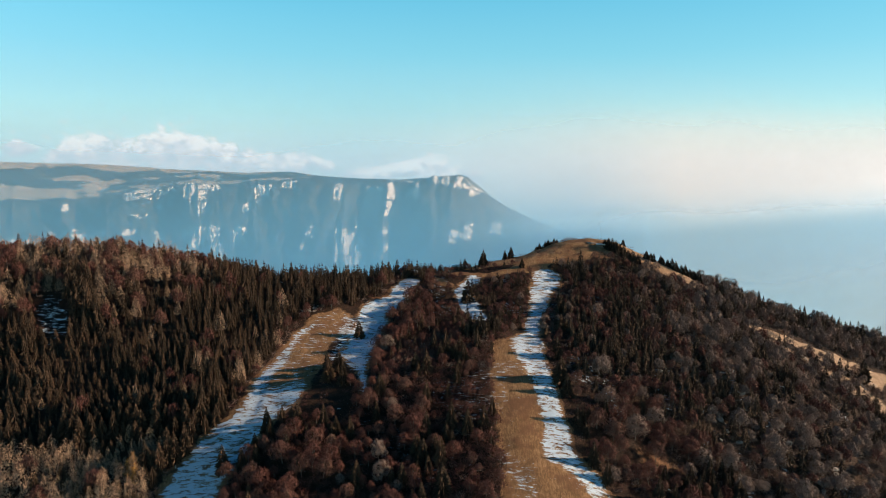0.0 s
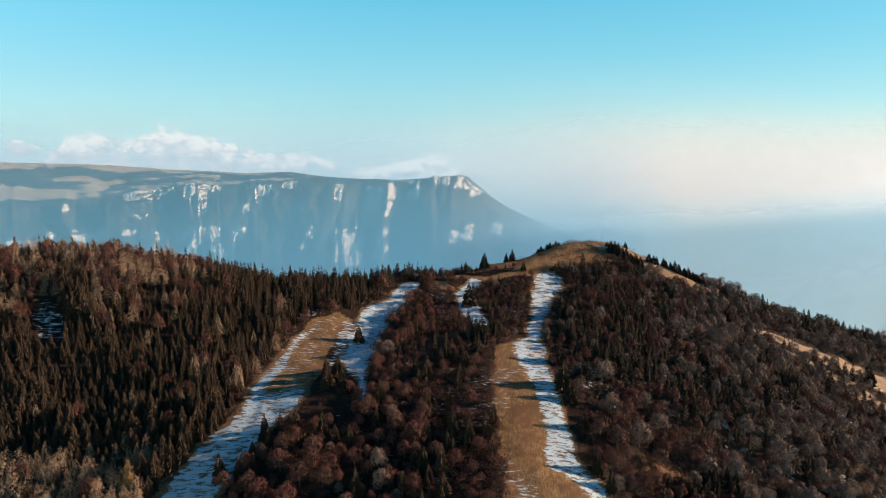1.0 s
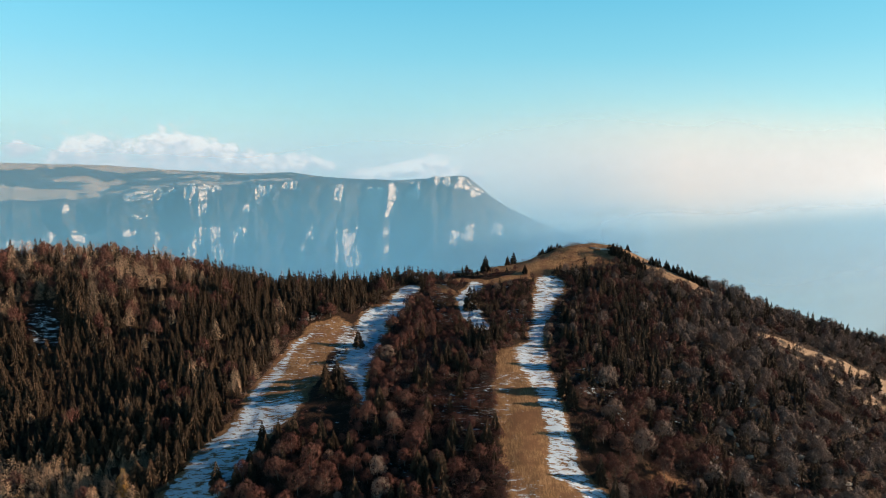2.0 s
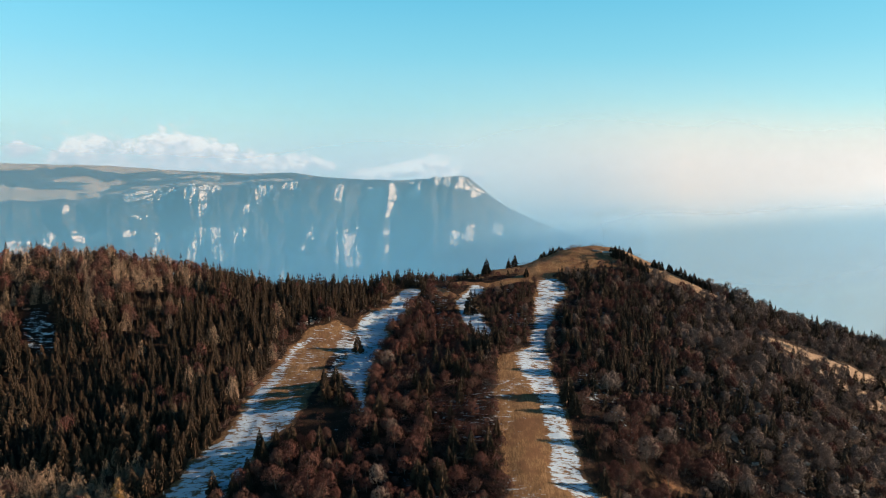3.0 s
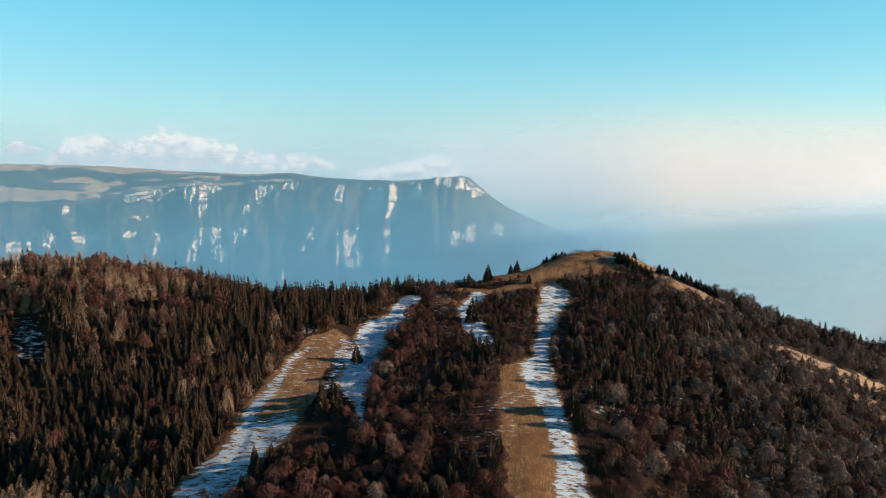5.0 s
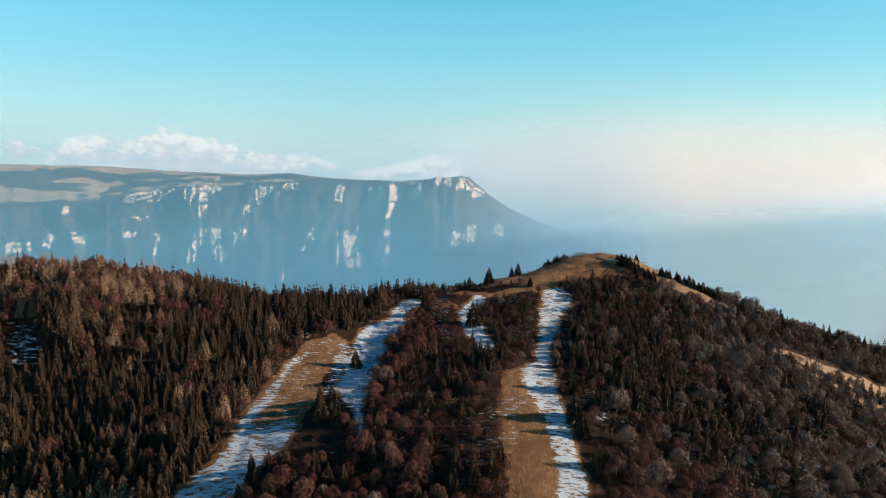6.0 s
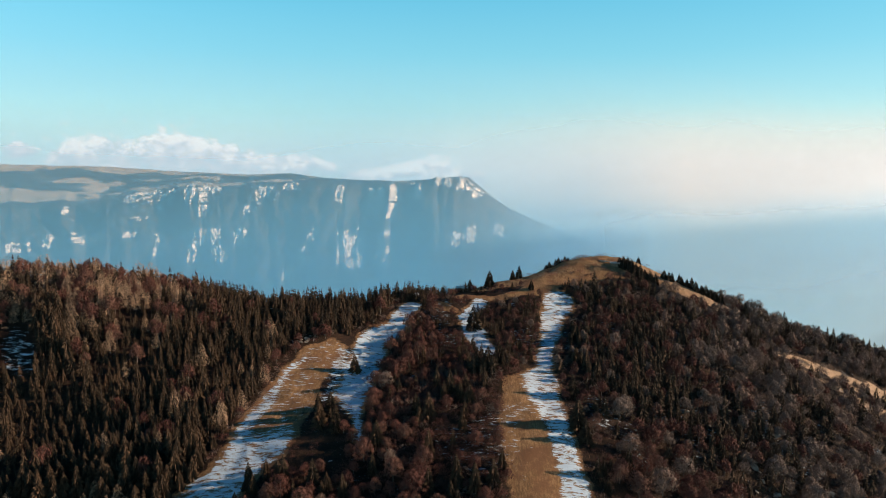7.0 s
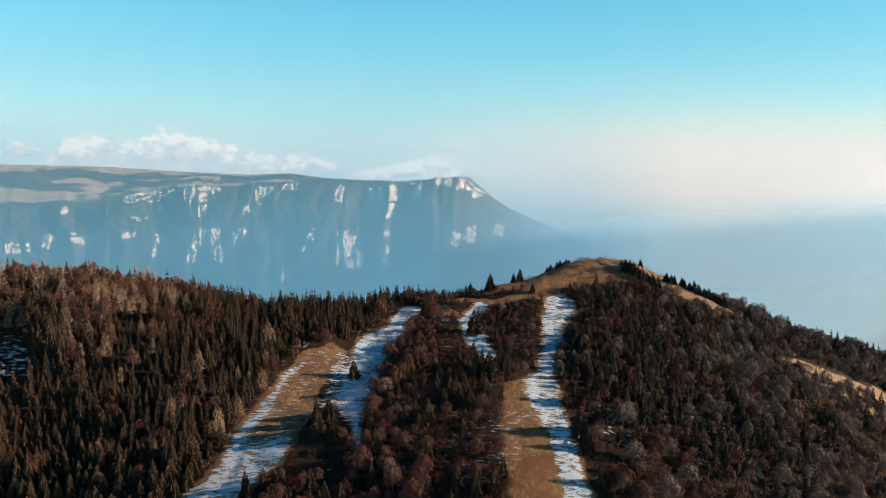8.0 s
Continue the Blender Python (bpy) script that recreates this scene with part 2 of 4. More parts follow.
gx = spread(-350, 440, 2.0, -5200, 5200)
gy = spread(205, 560, 2.0, -2500, 4800)
GX, GY = [a.ravel() for a in np.meshgrid(gx, gy, indexing="ij")]
GZ = ground_z(GX, GY)


ragged = 3.0 * fbm(GX / 9, GY / 9, 101, 4) + 0.6


def soft_in(d, w=2.0):
    return smooth(w, -w, d + ragged)


snow = np.maximum.reduce([
    0.80 * soft_in(outside(GX, GY, SNOW_RUN)), 0.90 * soft_in(outside(GX, GY, GULLY)), 0.9 * soft_in(outside(GX, GY, MID_RUN)),
    0.46 * soft_in(outside(GX, GY, CLEARING)),
    soft_in(outside(GX, GY, WEST_RUN)) * (0.30 + 0.52 * smooth(308, 296, GY))])
# a lying rim of snow along the shaded west edge of the upper west run
west_x = np.interp(GY, [b[1] for b in WEST_RUN][::-1], [b[0] for b in WEST_RUN][::-1])
snow = np.maximum(snow, 0.75 * soft_in(outside(GX, GY, WEST_RUN), 2) * smooth(-3, -9, GX - west_x) * smooth(372, 360, GY))
snow = np.maximum(snow, 0.60 * soft_in(np.maximum(np.abs(GX + 56) - 6, np.abs(GY - 352) - 26), 3))
snow = np.maximum(snow, 0.45 * soft_in(np.hypot(GX - 36, (GY - 250) * 0.5) - 6, 4))
snow = np.maximum(snow, 0.36 * smooth(0.66, 0.80, value_noise(GX / 15, GY / 15, 77)) * smooth(-60, 10, GX) * smooth(470, 430, GY))
snow = snow * smooth(1500, 700, np.abs(GY - 300))
meadow = np.maximum.reduce([smooth(-3, 4, meadow_edge(GX, GY)) * smooth(-5, 20, GX), soft_in(outside(GX, GY, GRASS_RUN)),
                            soft_in(outside(GX, GY, WEST_RUN) + 2.2 * ragged, 3.5), 0.85 * soft_in(outside(GX, GY, PATH_EAST), 4), 0.9 * soft_in(outside(GX, GY, PATH_KNOLL), 3), 0.66 * soft_in(outside(GX, GY, EAST_SLOPE), 6), 0.9 * soft_in(outside(GX, GY, EARTH), 2), 0.95 * soft_in(outside(GX, GY, SADDLE), 2),
                             0.62 * soft_in(outside(GX, GY, SNOW_RUN) - 3, 3), 0.62 * soft_in(outside(GX, GY, GRASS_RUN) - 3.5, 3), 0.62 * soft_in(outside(GX, GY, WEST_RUN) - 3.5, 3), 0.6 * soft_in(outside(GX, GY, GULLY) - 3, 3), 0.6 * soft_in(outside(GX, GY, MID_RUN) - 3, 3), 0.5 * soft_in((np.hypot((GX - 106) / 20, (GY - 279) / 9) - 1) * 9, 6)])
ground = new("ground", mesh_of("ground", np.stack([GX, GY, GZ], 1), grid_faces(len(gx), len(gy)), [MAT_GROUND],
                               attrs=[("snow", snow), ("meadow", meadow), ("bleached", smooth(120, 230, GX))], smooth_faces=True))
tagged(ground, "brown autumn hillside with patchy snow runs and dry grass", "ground", kind="structure")


# ---------------------------------------------------------------- trees
rng = np.random.default_rng(7)


class Shape:
    """Loose triangles with a material number each."""
    def __init__(self):
        self.v, self.f, self.m = [], [], []

    def tri(self, a, b, c, m):
        k = len(self.v)
        self.v += [a, b, c]
        self.f.append((k, k + 1, k + 2))
        self.m.append(m)

    def kite(self, a, b, c, d, m):
        k = len(self.v)
        self.v += [a, b, c, d]
        self.f += [(k, k + 1, k + 2), (k, k + 2, k + 3)]
        self.m += [m, m]

    def flake(self, p, n, size, m=1):
        """A small spray of twigs that faces about along n."""
        n = n / np.linalg.norm(n)
        e = np.cross(n, rng.normal(size=3))
        e *= size * (0.7 + 0.6 * rng.random()) / np.linalg.norm(e)
        g = np.cross(n, e) * (0.18 + 0.16 * rng.random())
        self.tri(p + e, p - 0.6 * e + g, p - 0.6 * e - g, m)

    def twig(self, p, n, length, m=1):
        """A thin twig that points along n."""
        n = n / np.linalg.norm(n)
        e = np.cross(n, rng.normal(size=3))
        e *= 0.085 * length / np.linalg.norm(e)
        self.tri(p + e, p - e, p + n * length, m)

    def rod(self, a, b, ra, rb, m, sides=5):
        a, b = np.array(a, float), np.array(b, float)
        d = (b - a) / np.linalg.norm(b - a)
        e = np.cross(d, (0.3, 0.9, 0.1))
        e /= np.linalg.norm(e)
        g = np.cross(d, e)
        k = len(self.v)
        for p, r in ((a, ra), (b, rb)):
            for s in range(sides):
                t = 2 * math.pi * s / sides
                self.v.append(p + r * (math.cos(t) * e + math.sin(t) * g))
        for s in range(sides):
            n = (s + 1) % sides
            self.f += [(k + s, k + n, k + sides + n), (k + s, k + sides + n, k + sides + s)]
            self.m += [m, m]

    def arrays(self):
        return np.array(self.v, np.float32), np.array(self.f, np.int32), np.array(self.m, np.int32)


def spruce_shape(levels, around, height=12.0, radius=2.2, under=True):
    """A conifer: whorls of narrow drooping boughs, ragged at the tips."""
    s = Shape()
    s.rod((0, 0, -0.6), (0, 0, height * 0.97), 0.20, 0.03, 0, 4)
    fat = 1 + 0.12 * rng.normal()
    for l in range(levels):
        f = ((l + 0.6 * rng.random()) / levels) ** 0.86
        r0 = radius * fat * (1 - f) ** 0.74 + 0.14
        turn = rng.random() * 6.28
        n = around if f < 0.7 else around - 2
        for b in range(n):
            if rng.random() < 0.07:
                continue
            a = turn + 6.283 * (b + 0.6 * rng.random()) / n
            r = r0 * (0.62 + 0.55 * rng.random())
            z = height * (0.05 + 0.94 * f) + (rng.random() - 0.5) * height / levels * min(1.0, 2.5 * (1 - f))
            w = (0.10 * r + 0.07) * (12 / around)
            ca, sa = math.cos(a), math.sin(a)
            drop = r * (0.40 + 0.35 * rng.random())
            mid = np.array((ca * r * 0.62, sa * r * 0.62, z - drop * 0.70))
            side = np.array((-sa, ca, 0)) * w
            tip = np.array((ca * r, sa * r, z - drop + 0.10 * r))
            root = np.array((ca * 0.15 * r, sa * 0.15 * r, z + 0.10 * r))
            hang = np.array((0, 0, -0.08 - 0.12 * r))
            s.kite(root, mid - side + hang, tip, mid + side + hang, 1)
            if under and f < 0.75:
                s.tri(mid + side * 0.2, tip, mid + hang * 3.2, 1)
    for b in range(3):
        a = 2.1 * b
        s.tri((0, 0, height * 1.02), (math.cos(a) * 0.2, math.sin(a) * 0.2, height * 0.93), (math.cos(a + 2) * 0.2, math.sin(a + 2) * 0.2, height * 0.93), 1)
    return s.arrays()


def larch_shape(sprays=330, size=0.38, height=10.5, radius=3.1):
    """A larch in autumn: a soft, uneven cone of tan sprays round a straight trunk."""
    s = Shape()
    s.rod((0, 0, -0.6), (0, 0, height * 0.97), 0.18, 0.03, 0, 4)
    bulge = rng.random(4) * 6.28
    for k in range(sprays):
        f = 1 - (1 - rng.random()) ** 0.62
        a = rng.random() * 6.283
        r = (radius * (1 - f) ** 0.72 * (0.70 + 0.30 * min(1, f * 5)) + 0.12) * (1 + 0.20 * math.sin(3 * a + bulge[0] + 5 * f) + 0.12 * math.sin(9 * f + bulge[1]))
        r *= 0.55 + 0.50 * rng.random() ** 0.6
        ca, sa = math.cos(a), math.sin(a)
        p = np.array((ca * r, sa * r, height * (0.10 + 0.90 * f) - 0.15 * r))
        n = np.array((ca, sa, 0.45)) + rng.normal(size=3) * 0.30
        if k % 4:
            s.flake(p, n, size * (0.65 + 0.45 * (1 - f)))
        else:
            s.twig(p, np.array((ca, sa, 0.5 * rng.random())) + rng.normal(size=3) * 0.3, 2.2 * size)
    return s.arrays()


def broadleaf_shape(height=8.5, radius=3.6, sprays=700, size=0.40, limbs=7):
    """A leafless tree: pale trunk, rising limbs, and a lobed dome of fine twigs down to near the ground."""
    s = Shape()
    lean = np.array((*(rng.normal(size=2) * 0.25), 0))
    fork = lean + (0, 0, height * (0.14 + 0.10 * rng.random()))
    s.rod((0, 0, -0.5), fork, 0.19, 0.15, 0, 4)
    s.rod(fork, lean * 2 + (0, 0, height * 0.86), 0.11, 0.03, 0, 3)
    lobes = []
    for b in range(limbs):
        a = 6.283 * (b * 0.618 + 0.12 * rng.random())
        lift = (b + 0.5) / limbs
        d = np.array((math.cos(a), math.sin(a), 0)) * radius * (0.66 - 0.36 * lift) * (0.8 + 0.4 * rng.random())
        c = d + lean + (0, 0, height * (0.34 + 0.36 * lift + 0.06 * rng.random()))
        s.rod(fork, c, 0.075, 0.025, 0, 3)
        lobes.append((c, radius * (0.42 + 0.14 * rng.random())))
    lobes.append((lean * 2 + (0, 0, height * 0.78), radius * 0.40))
    heart = lean + (0, 0, height * 0.42)
    k = 0
    while k < sprays:
        c, r = lobes[int(rng.integers(len(lobes)))]
        d = rng.normal(size=3)
        d /= np.linalg.norm(d)
        p = c + d * r * (0.72 + 0.36 * rng.random()) * (1, 1, 1.08)
        if p[2] < 0.25 or any(np.linalg.norm(p - q) < 0.72 * t for q, t in lobes if q is not c):
            continue
        k += 1
        out = p - heart
        n = d + 0.6 * out / np.linalg.norm(out)
        if k % 3:
            s.flake(p, n + rng.normal(size=3) * 0.40, size * 1.15)
        else:
            s.twig(p - n * 0.3, n + (0, 0, 0.4) + rng.normal(size=3) * 0.25, 2.3 * size)
    return s.arrays()


def shrub_shape(sprays=70, height=2.6, radius=1.7, size=0.34):
    """A low leafless bush: a few stems and a rounded haze of fine twigs."""
    s = Shape()
    lobes = []
    for k in range(4):
        a = 1.571 * (k + 0.8 * rng.random())
        c = np.array((math.cos(a) * radius * 0.5, math.sin(a) * radius * 0.5, height * (0.40 + 0.2 * rng.random()))) * (1 if k else 0.6)
        lobes.append((c, radius * (0.48 + 0.2 * rng.random())))
        e = np.array((-math.sin(a), math.cos(a), 0)) * 0.035
        s.tri(e * 1.5 - (0, 0, 0.2), -e * 1.5 - (0, 0, 0.2), c, 0)
    for k in range(sprays):
        c, r = lobes[k % 4]
        d = rng.normal(size=3)
        d[2] = abs(d[2]) * 0.9 - 0.2
        d /= np.linalg.norm(d)
        p = c + d * r * (0.7 + 0.35 * rng.random()) * (1, 1, height / radius * 0.55)
        if k % 3:
            s.flake(p, d + (0, 0, 0.25) + rng.normal(size=3) * 0.5, size)
        else:
            s.twig(p, d + (0, 0, 0.5) + rng.normal(size=3) * 0.3, 2.4 * size)
    return s.arrays()


def tussock_shape():
    s = Shape()
    for k in range(7):
        a = rng.random() * 6.283
        b = np.array((math.cos(a), math.sin(a), 0)) * 0.28 * rng.random()
        t = b * 2.6 + (0, 0, 0.45 + 0.4 * rng.random())
        e = np.array((-math.sin(a), math.cos(a), 0)) * 0.13
        s.tri(b + e - (0, 0, 0.1), b - e - (0, 0, 0.1), t, 1)
    return s.arrays()


SHAPES = {
    "tussock": [tussock_shape() for k in range(5)],
    "spruce": [spruce_shape(17, 13, 8.6 + 0.55 * k, 2.0 + 0.2 * (k % 3)) for k in range(6)],
    "far_spruce": [spruce_shape(12, 9, 8.8 + 0.5 * k, 2.0 + 0.15 * k, under=False) for k in range(5)],
    "larch": [larch_shape(620, 0.36) for k in range(5)],
    "far_larch": [larch_shape(240, 0.58) for k in range(4)],
    "beech": [broadleaf_shape(7.2 + 0.5 * k, 3.4 + 0.3 * (k % 3), 1350, 0.33) for k in range(6)],
    "far_beech": [broadleaf_shape(7.4 + 0.6 * k, 3.3 + 0.3 * (k % 2), 520, 0.53, 5) for k in range(5)],
    "shrub": [shrub_shape(56, 1.8 + 0.3 * k, 1.6 + 0.2 * k) for k in range(5)],
}

# where the woods stand: x, y, size, turn, by kind
STANDS = {k: [] for k in ("spruce", "larch", "beech", "grey_tree", "shrub", "grey_shrub", "tussock")}


def west_edge(y):
    """The eastern limit of the western wood."""
    return np.interp(y, [215, 246, 266, 283, 301, 326, 351, 373, 385, 404, 424, 470], [-128, -124, -114, -103, -101, -93, -90, -84, -66, -42, -34, -24])


def east_edge(y):
    """The western limit of the eastern wood."""
    return np.interp(y, [225, 249, 256, 266, 299, 319, 340, 355, 380, 425, 444], [84, 78, 74, 64, 61, 61, 62, 63, 66, 79, 90])


def plant():
    taken = {}

    def roomy(x, y, gap):
        """Whether no larger tree stands within that gap; if none does, claims the place."""
        i, j = int(x // 6), int(y // 6)
        for a in (-1, 0, 1):
            for b in (-1, 0, 1):
                for (p, q) in taken.get((i + a, j + b), ()):
                    if (p - x) ** 2 + (q - y) ** 2 < gap * gap:
                        return False
        taken.setdefault((i, j), []).append((x, y))
        return True

    step = 2.55
    px, py = [a.ravel() for a in np.meshgrid(np.arange(-345, 430, step), np.arange(208, 575, step), indexing="ij")]
    px = px + (rng.random(len(px)) - 0.5) * step * 1.2
    py = py + (rng.random(len(py)) - 0.5) * step * 1.2
    pv = py - crest_y(px)
    keep = (np.abs(px - 8) < 0.735 * py + 38) & (py > 220) & (pv < 24)
    px, py, pv = px[keep], py[keep], pv[keep]
    clears = np.min([outside(px, py, b) for b in (SNOW_RUN, GRASS_RUN, WEST_RUN, GULLY, MID_RUN, CLEARING, PATH_EAST, PATH_KNOLL, EARTH, SADDLE)], axis=0)
    glades, slopes = outside(px, py, CLEARING), outside(px, py, EAST_SLOPE)
    meads, clusters = meadow_edge(px, py), value_noise(px / 19, py / 19, 55)
    darks, groves = value_noise(px / 17, py / 17, 23), value_noise(px / 14, py / 14, 91)
    west, east = west_edge(py), east_edge(py)
    order = rng.permutation(len(px))
    for x, y, v, clear, glade, slope, inside, cluster, dark, grove, we, ea, r, r2, r3 in zip(
            *[a[order].tolist() for a in (px, py, pv, clears, glades, slopes, meads, clusters, darks, groves, west, east)],
            rng.random(len(px)).tolist(), rng.random(len(px)).tolist(), rng.random(len(px)).tolist()):
        size = 0.66 + 0.50 * r2 ** 1.2
        turn = r3 * 6.283
        if clear < 0.5:
            continue
        if math.hypot((x - 106) / 20, (y - 279) / 9) < 1 and r < 0.7:
            continue
        if 322 < y < 392 and we + 4 < x < np.interp(y, [322, 340, 385, 392], [-58, -48, -43, -40]):
            continue
        if x < we + 3:
            # the western wood: spruces, with larches low down and rounded beeches towards the crest
            edge = we - x
            tall = 1.12 + 0.10 * smooth(-70, -20, v)
            larch = 0.02 + 0.90 * smooth(278, 262, y) * smooth(-122, -134, x) + 0.28 * smooth(-70, -30, v) * smooth(-140, -190, x) + 0.08 * (grove > 0.74)
            beech = 0.03 + 0.32 * (cluster > 0.66) + 0.50 * smooth(7, 1, edge) + 0.34 * smooth(-80, -30, v) * smooth(-110, -180, x)
            if y > 384 and x > -112:
                larch, beech, tall = 0.0, 0.4 * beech, 1.15
            if glade < 15 and x > -222:
                larch, beech, tall = 0.0, 0.0, 1.45
            if edge < 1 or clear < 1.5:
                if r < 0.6:
                    STANDS["grey_shrub" if r < 0.3 else "shrub"].append((x, y, size * 1.2, turn))
            elif r < larch:
                if roomy(x, y, 3.2):
                    STANDS["larch"].append((x, y, size * tall * 0.95, turn))
            elif r < larch + beech:
                if roomy(x, y, 4.2):
                    STANDS["beech"].append((x, y, size * (1.0 if edge < 9 else 1.22), turn))
            elif roomy(x, y, 2.75):
                STANDS["spruce"].append((x, y, size * tall * (1.0 if cluster > 0.38 else 0.66), turn))
        elif x < ea - 1:
            # between the runs: low reddish beeches with single spruces
            low = 0.60 if y > 352 and x > -6 else 1.0
            if inside > 0 and x > 20 and y > 435:
                if r < 0.08:
                    STANDS["shrub"].append((x, y, size, turn))
                continue
            if 281 < y < 322 and x < (-42 if y < 299 else -46) and r < 0.93:
                if r < 0.3:
                    STANDS["shrub"].append((x, y, size, turn))
                continue
            spruce = 0.04 + 0.20 * (grove > 0.72) + 0.16 * (y > 340 and x > 8) + 0.35 * smooth(-24, -4, v) * (x < 25)
            if clear < 1.2:
                if r < 0.6:
                    STANDS["shrub"].append((x, y, size, turn))
            elif r < spruce:
                if roomy(x, y, 2.6):
                    STANDS["spruce"].append((x, y, size * low * (1.3 if 340 < y < 430 and x > 10 else 1.0), turn))
            elif x > (-24 if y > 284 else -6) and y < 348:
                # low young growth
                if r < spruce + 0.12 and roomy(x, y, 3.4):
                    STANDS["beech"].append((x, y, size * 0.82, turn))
                elif r < 0.93:
                    STANDS["shrub" if r3 < 0.88 else "grey_shrub"].append((x, y, size * 1.65, turn))
            elif r < spruce + 0.55:
                if cluster > 0.12 and roomy(x, y, 4.2):
                    STANDS["beech" if r3 < 0.94 else "grey_tree"].append((x, y, size * low * (1.12 if y < 300 else 1.08), turn))
                elif r < 0.45:
                    STANDS["shrub"].append((x, y, size * 1.25, turn))
            elif r < 0.85:
                STANDS["shrub"].append((x, y, size * 1.25, turn))
        else:
            # the eastern slope: grey domes, dark groups of spruces and stony gaps
            if inside > 0 and x < 212:
                if r < 0.05 + 0.25 * (dark > 0.60):
                    STANDS["shrub" if r3 < 0.5 else "grey_shrub"].append((x, y, size * 1.1, turn))
                continue
            thin = float(smooth(3, -14, inside)) if x < 212 else 1.0
            if slope < 0:
                thin = 0.07
            rim = 1.3 if x > 190 and v > -45 else 1.0
            shady = float(smooth(175, 120, x) * smooth(300, 340, y))
            spruce = (0.06 + 0.16 * shady + 0.42 * (dark > 0.66 - 0.14 * shady)) * thin + (0.08 if rim > 1 else 0.0)
            border = 1.0
            if x - ea < 13 and y < 440:
                border = 0.74
                if r < 0.62 and (r3 < 0.42 or x - ea < 5):
                    if r3 < 0.5:
                        STANDS["shrub"].append((x, y, size, turn))
                    continue
            if clear < 2:
                if r < 0.5:
                    STANDS["shrub" if x < 95 else "grey_shrub"].append((x, y, size, turn))
            elif r < spruce:
                if roomy(x, y, 3.1 * rim):
                    STANDS["spruce"].append((x, y, size * 1.05 * rim * border, turn))
            elif r < spruce + 0.55 * thin:
                if dark > 0.15 and roomy(x, y, (4.7 - 0.9 * shady) * rim):
                    STANDS["beech" if r3 < (0.8 if x < 140 and y < 335 else 0.15 + 0.6 * shady) else "grey_tree"].append((x, y, size * (1.15 - 0.25 * shady) * rim * border, turn))
                elif r3 < 0.5:
                    STANDS["grey_shrub"].append((x, y, size * 1.25, turn))
            elif r < (0.88 if slope > 0 else 0.40):
                STANDS["shrub" if x < 105 and r3 < 0.6 else "grey_shrub"].append((x, y, size * 1.3, turn))


plant()
# spruces that stand apart on the runs, the saddle and the knoll: x, y, size
LONE_SPRUCES = [(-48, 356, 0.72), (-57, 305, 0.95), (-49, 301, 1.05), (-60, 318, 0.65), (-53, 312, 0.75), (-95, 256, 1.1),
                (18, 464, 0.9), (32, 463, 1.0), (50, 480, 0.75), (55, 484, 0.85), (60, 454, 0.6), (131, 493, 0.8), (133, 490, 0.9),
                (136, 489, 1.0), (138, 486, 0.95), (141, 485, 0.9), (143, 482, 1.0), (146, 480, 0.9), (149, 478, 1.0), (153, 477, 0.85),
                (134, 493, 0.8), (139, 489, 0.75), (147, 483, 0.8)]
LONE_SPRUCES += [(151, 481, 0.75), (164, 491, 0.8), (170, 491, 0.7), (178, 493, 0.7), (184, 489, 0.75), (199, 490, 0.8), (167, 489, 0.75),
                (152, 515, 0.6), (18, 405, 1.0), (23, 347, 1.1), (33, 356, 0.9), (30, 362, 0.8), (207, 490, 0.9), (203, 491, 0.9),
                (195, 489, 0.85), (191, 487, 0.8), (186, 486, 0.8), (181, 490, 0.75), (177, 495, 0.7), (195, 462, 0.95), (209, 460, 1.0),
                (216, 470, 1.1), (305, 432, 1.1)]
LONE_SPRUCES += [(62, 308, 1.05), (64, 300, 0.95), (66, 284, 0.95), (69, 263, 1.1), (74, 257, 1.1), (64, 330, 0.8), (72, 362, 0.9), (78, 392, 0.9)]
LONE_SPRUCES += [(77 + 2.6 * k, 497 + 1.5 * k, 0.42 + 0.12 * math.sin(2.3 * k)) for k in range(8)]
for x, y, size in LONE_SPRUCES:
    STANDS["spruce"].append((x, y, size * (1.25 if y < 440 else 0.95), x * 1.7))
for x, y, size in [(249, 437, 0.9), (252, 415, 0.95), (256, 418, 0.9), (268, 414, 0.8), (232, 440, 0.7)]:
    STANDS["grey_tree"].append((x, y, size, x))
for k in range(9):
    STANDS["grey_shrub"].append((108 + 2.3 * k, 524 + 2 * math.sin(k * 2.1), 0.9 + 0.3 * math.sin(k), k))

tx, ty = rng.uniform(-110, 340, 26000), rng.uniform(228, 530, 26000)
grassy = (np.min([outside(tx, ty, GRASS_RUN), outside(tx, ty, WEST_RUN), outside(tx, ty, PATH_EAST) - 2.5, outside(tx, ty, EAST_SLOPE)], axis=0) < 1.5) | ((tx > 0) & (meadow_edge(tx, ty) > -4))
grows = (ty - crest_y(tx) < 4) & (np.abs(tx) < 0.72 * ty + 10) & (rng.random(26000) < np.where(grassy, 0.55, 0.25)) & (outside(tx, ty, SNOW_RUN) > 0.5)
STANDS["tussock"] = [(x, y, 0.4 + 0.6 * hash2(k, 3, 9), k * 0.7) for k, (x, y) in enumerate(zip(tx[grows].tolist(), ty[grows].tolist()))]

STANDS["golden_larch"] = [(-134, 255.5, 1.2, 0.4), (-131.5, 253, 0.85, 2.0)]

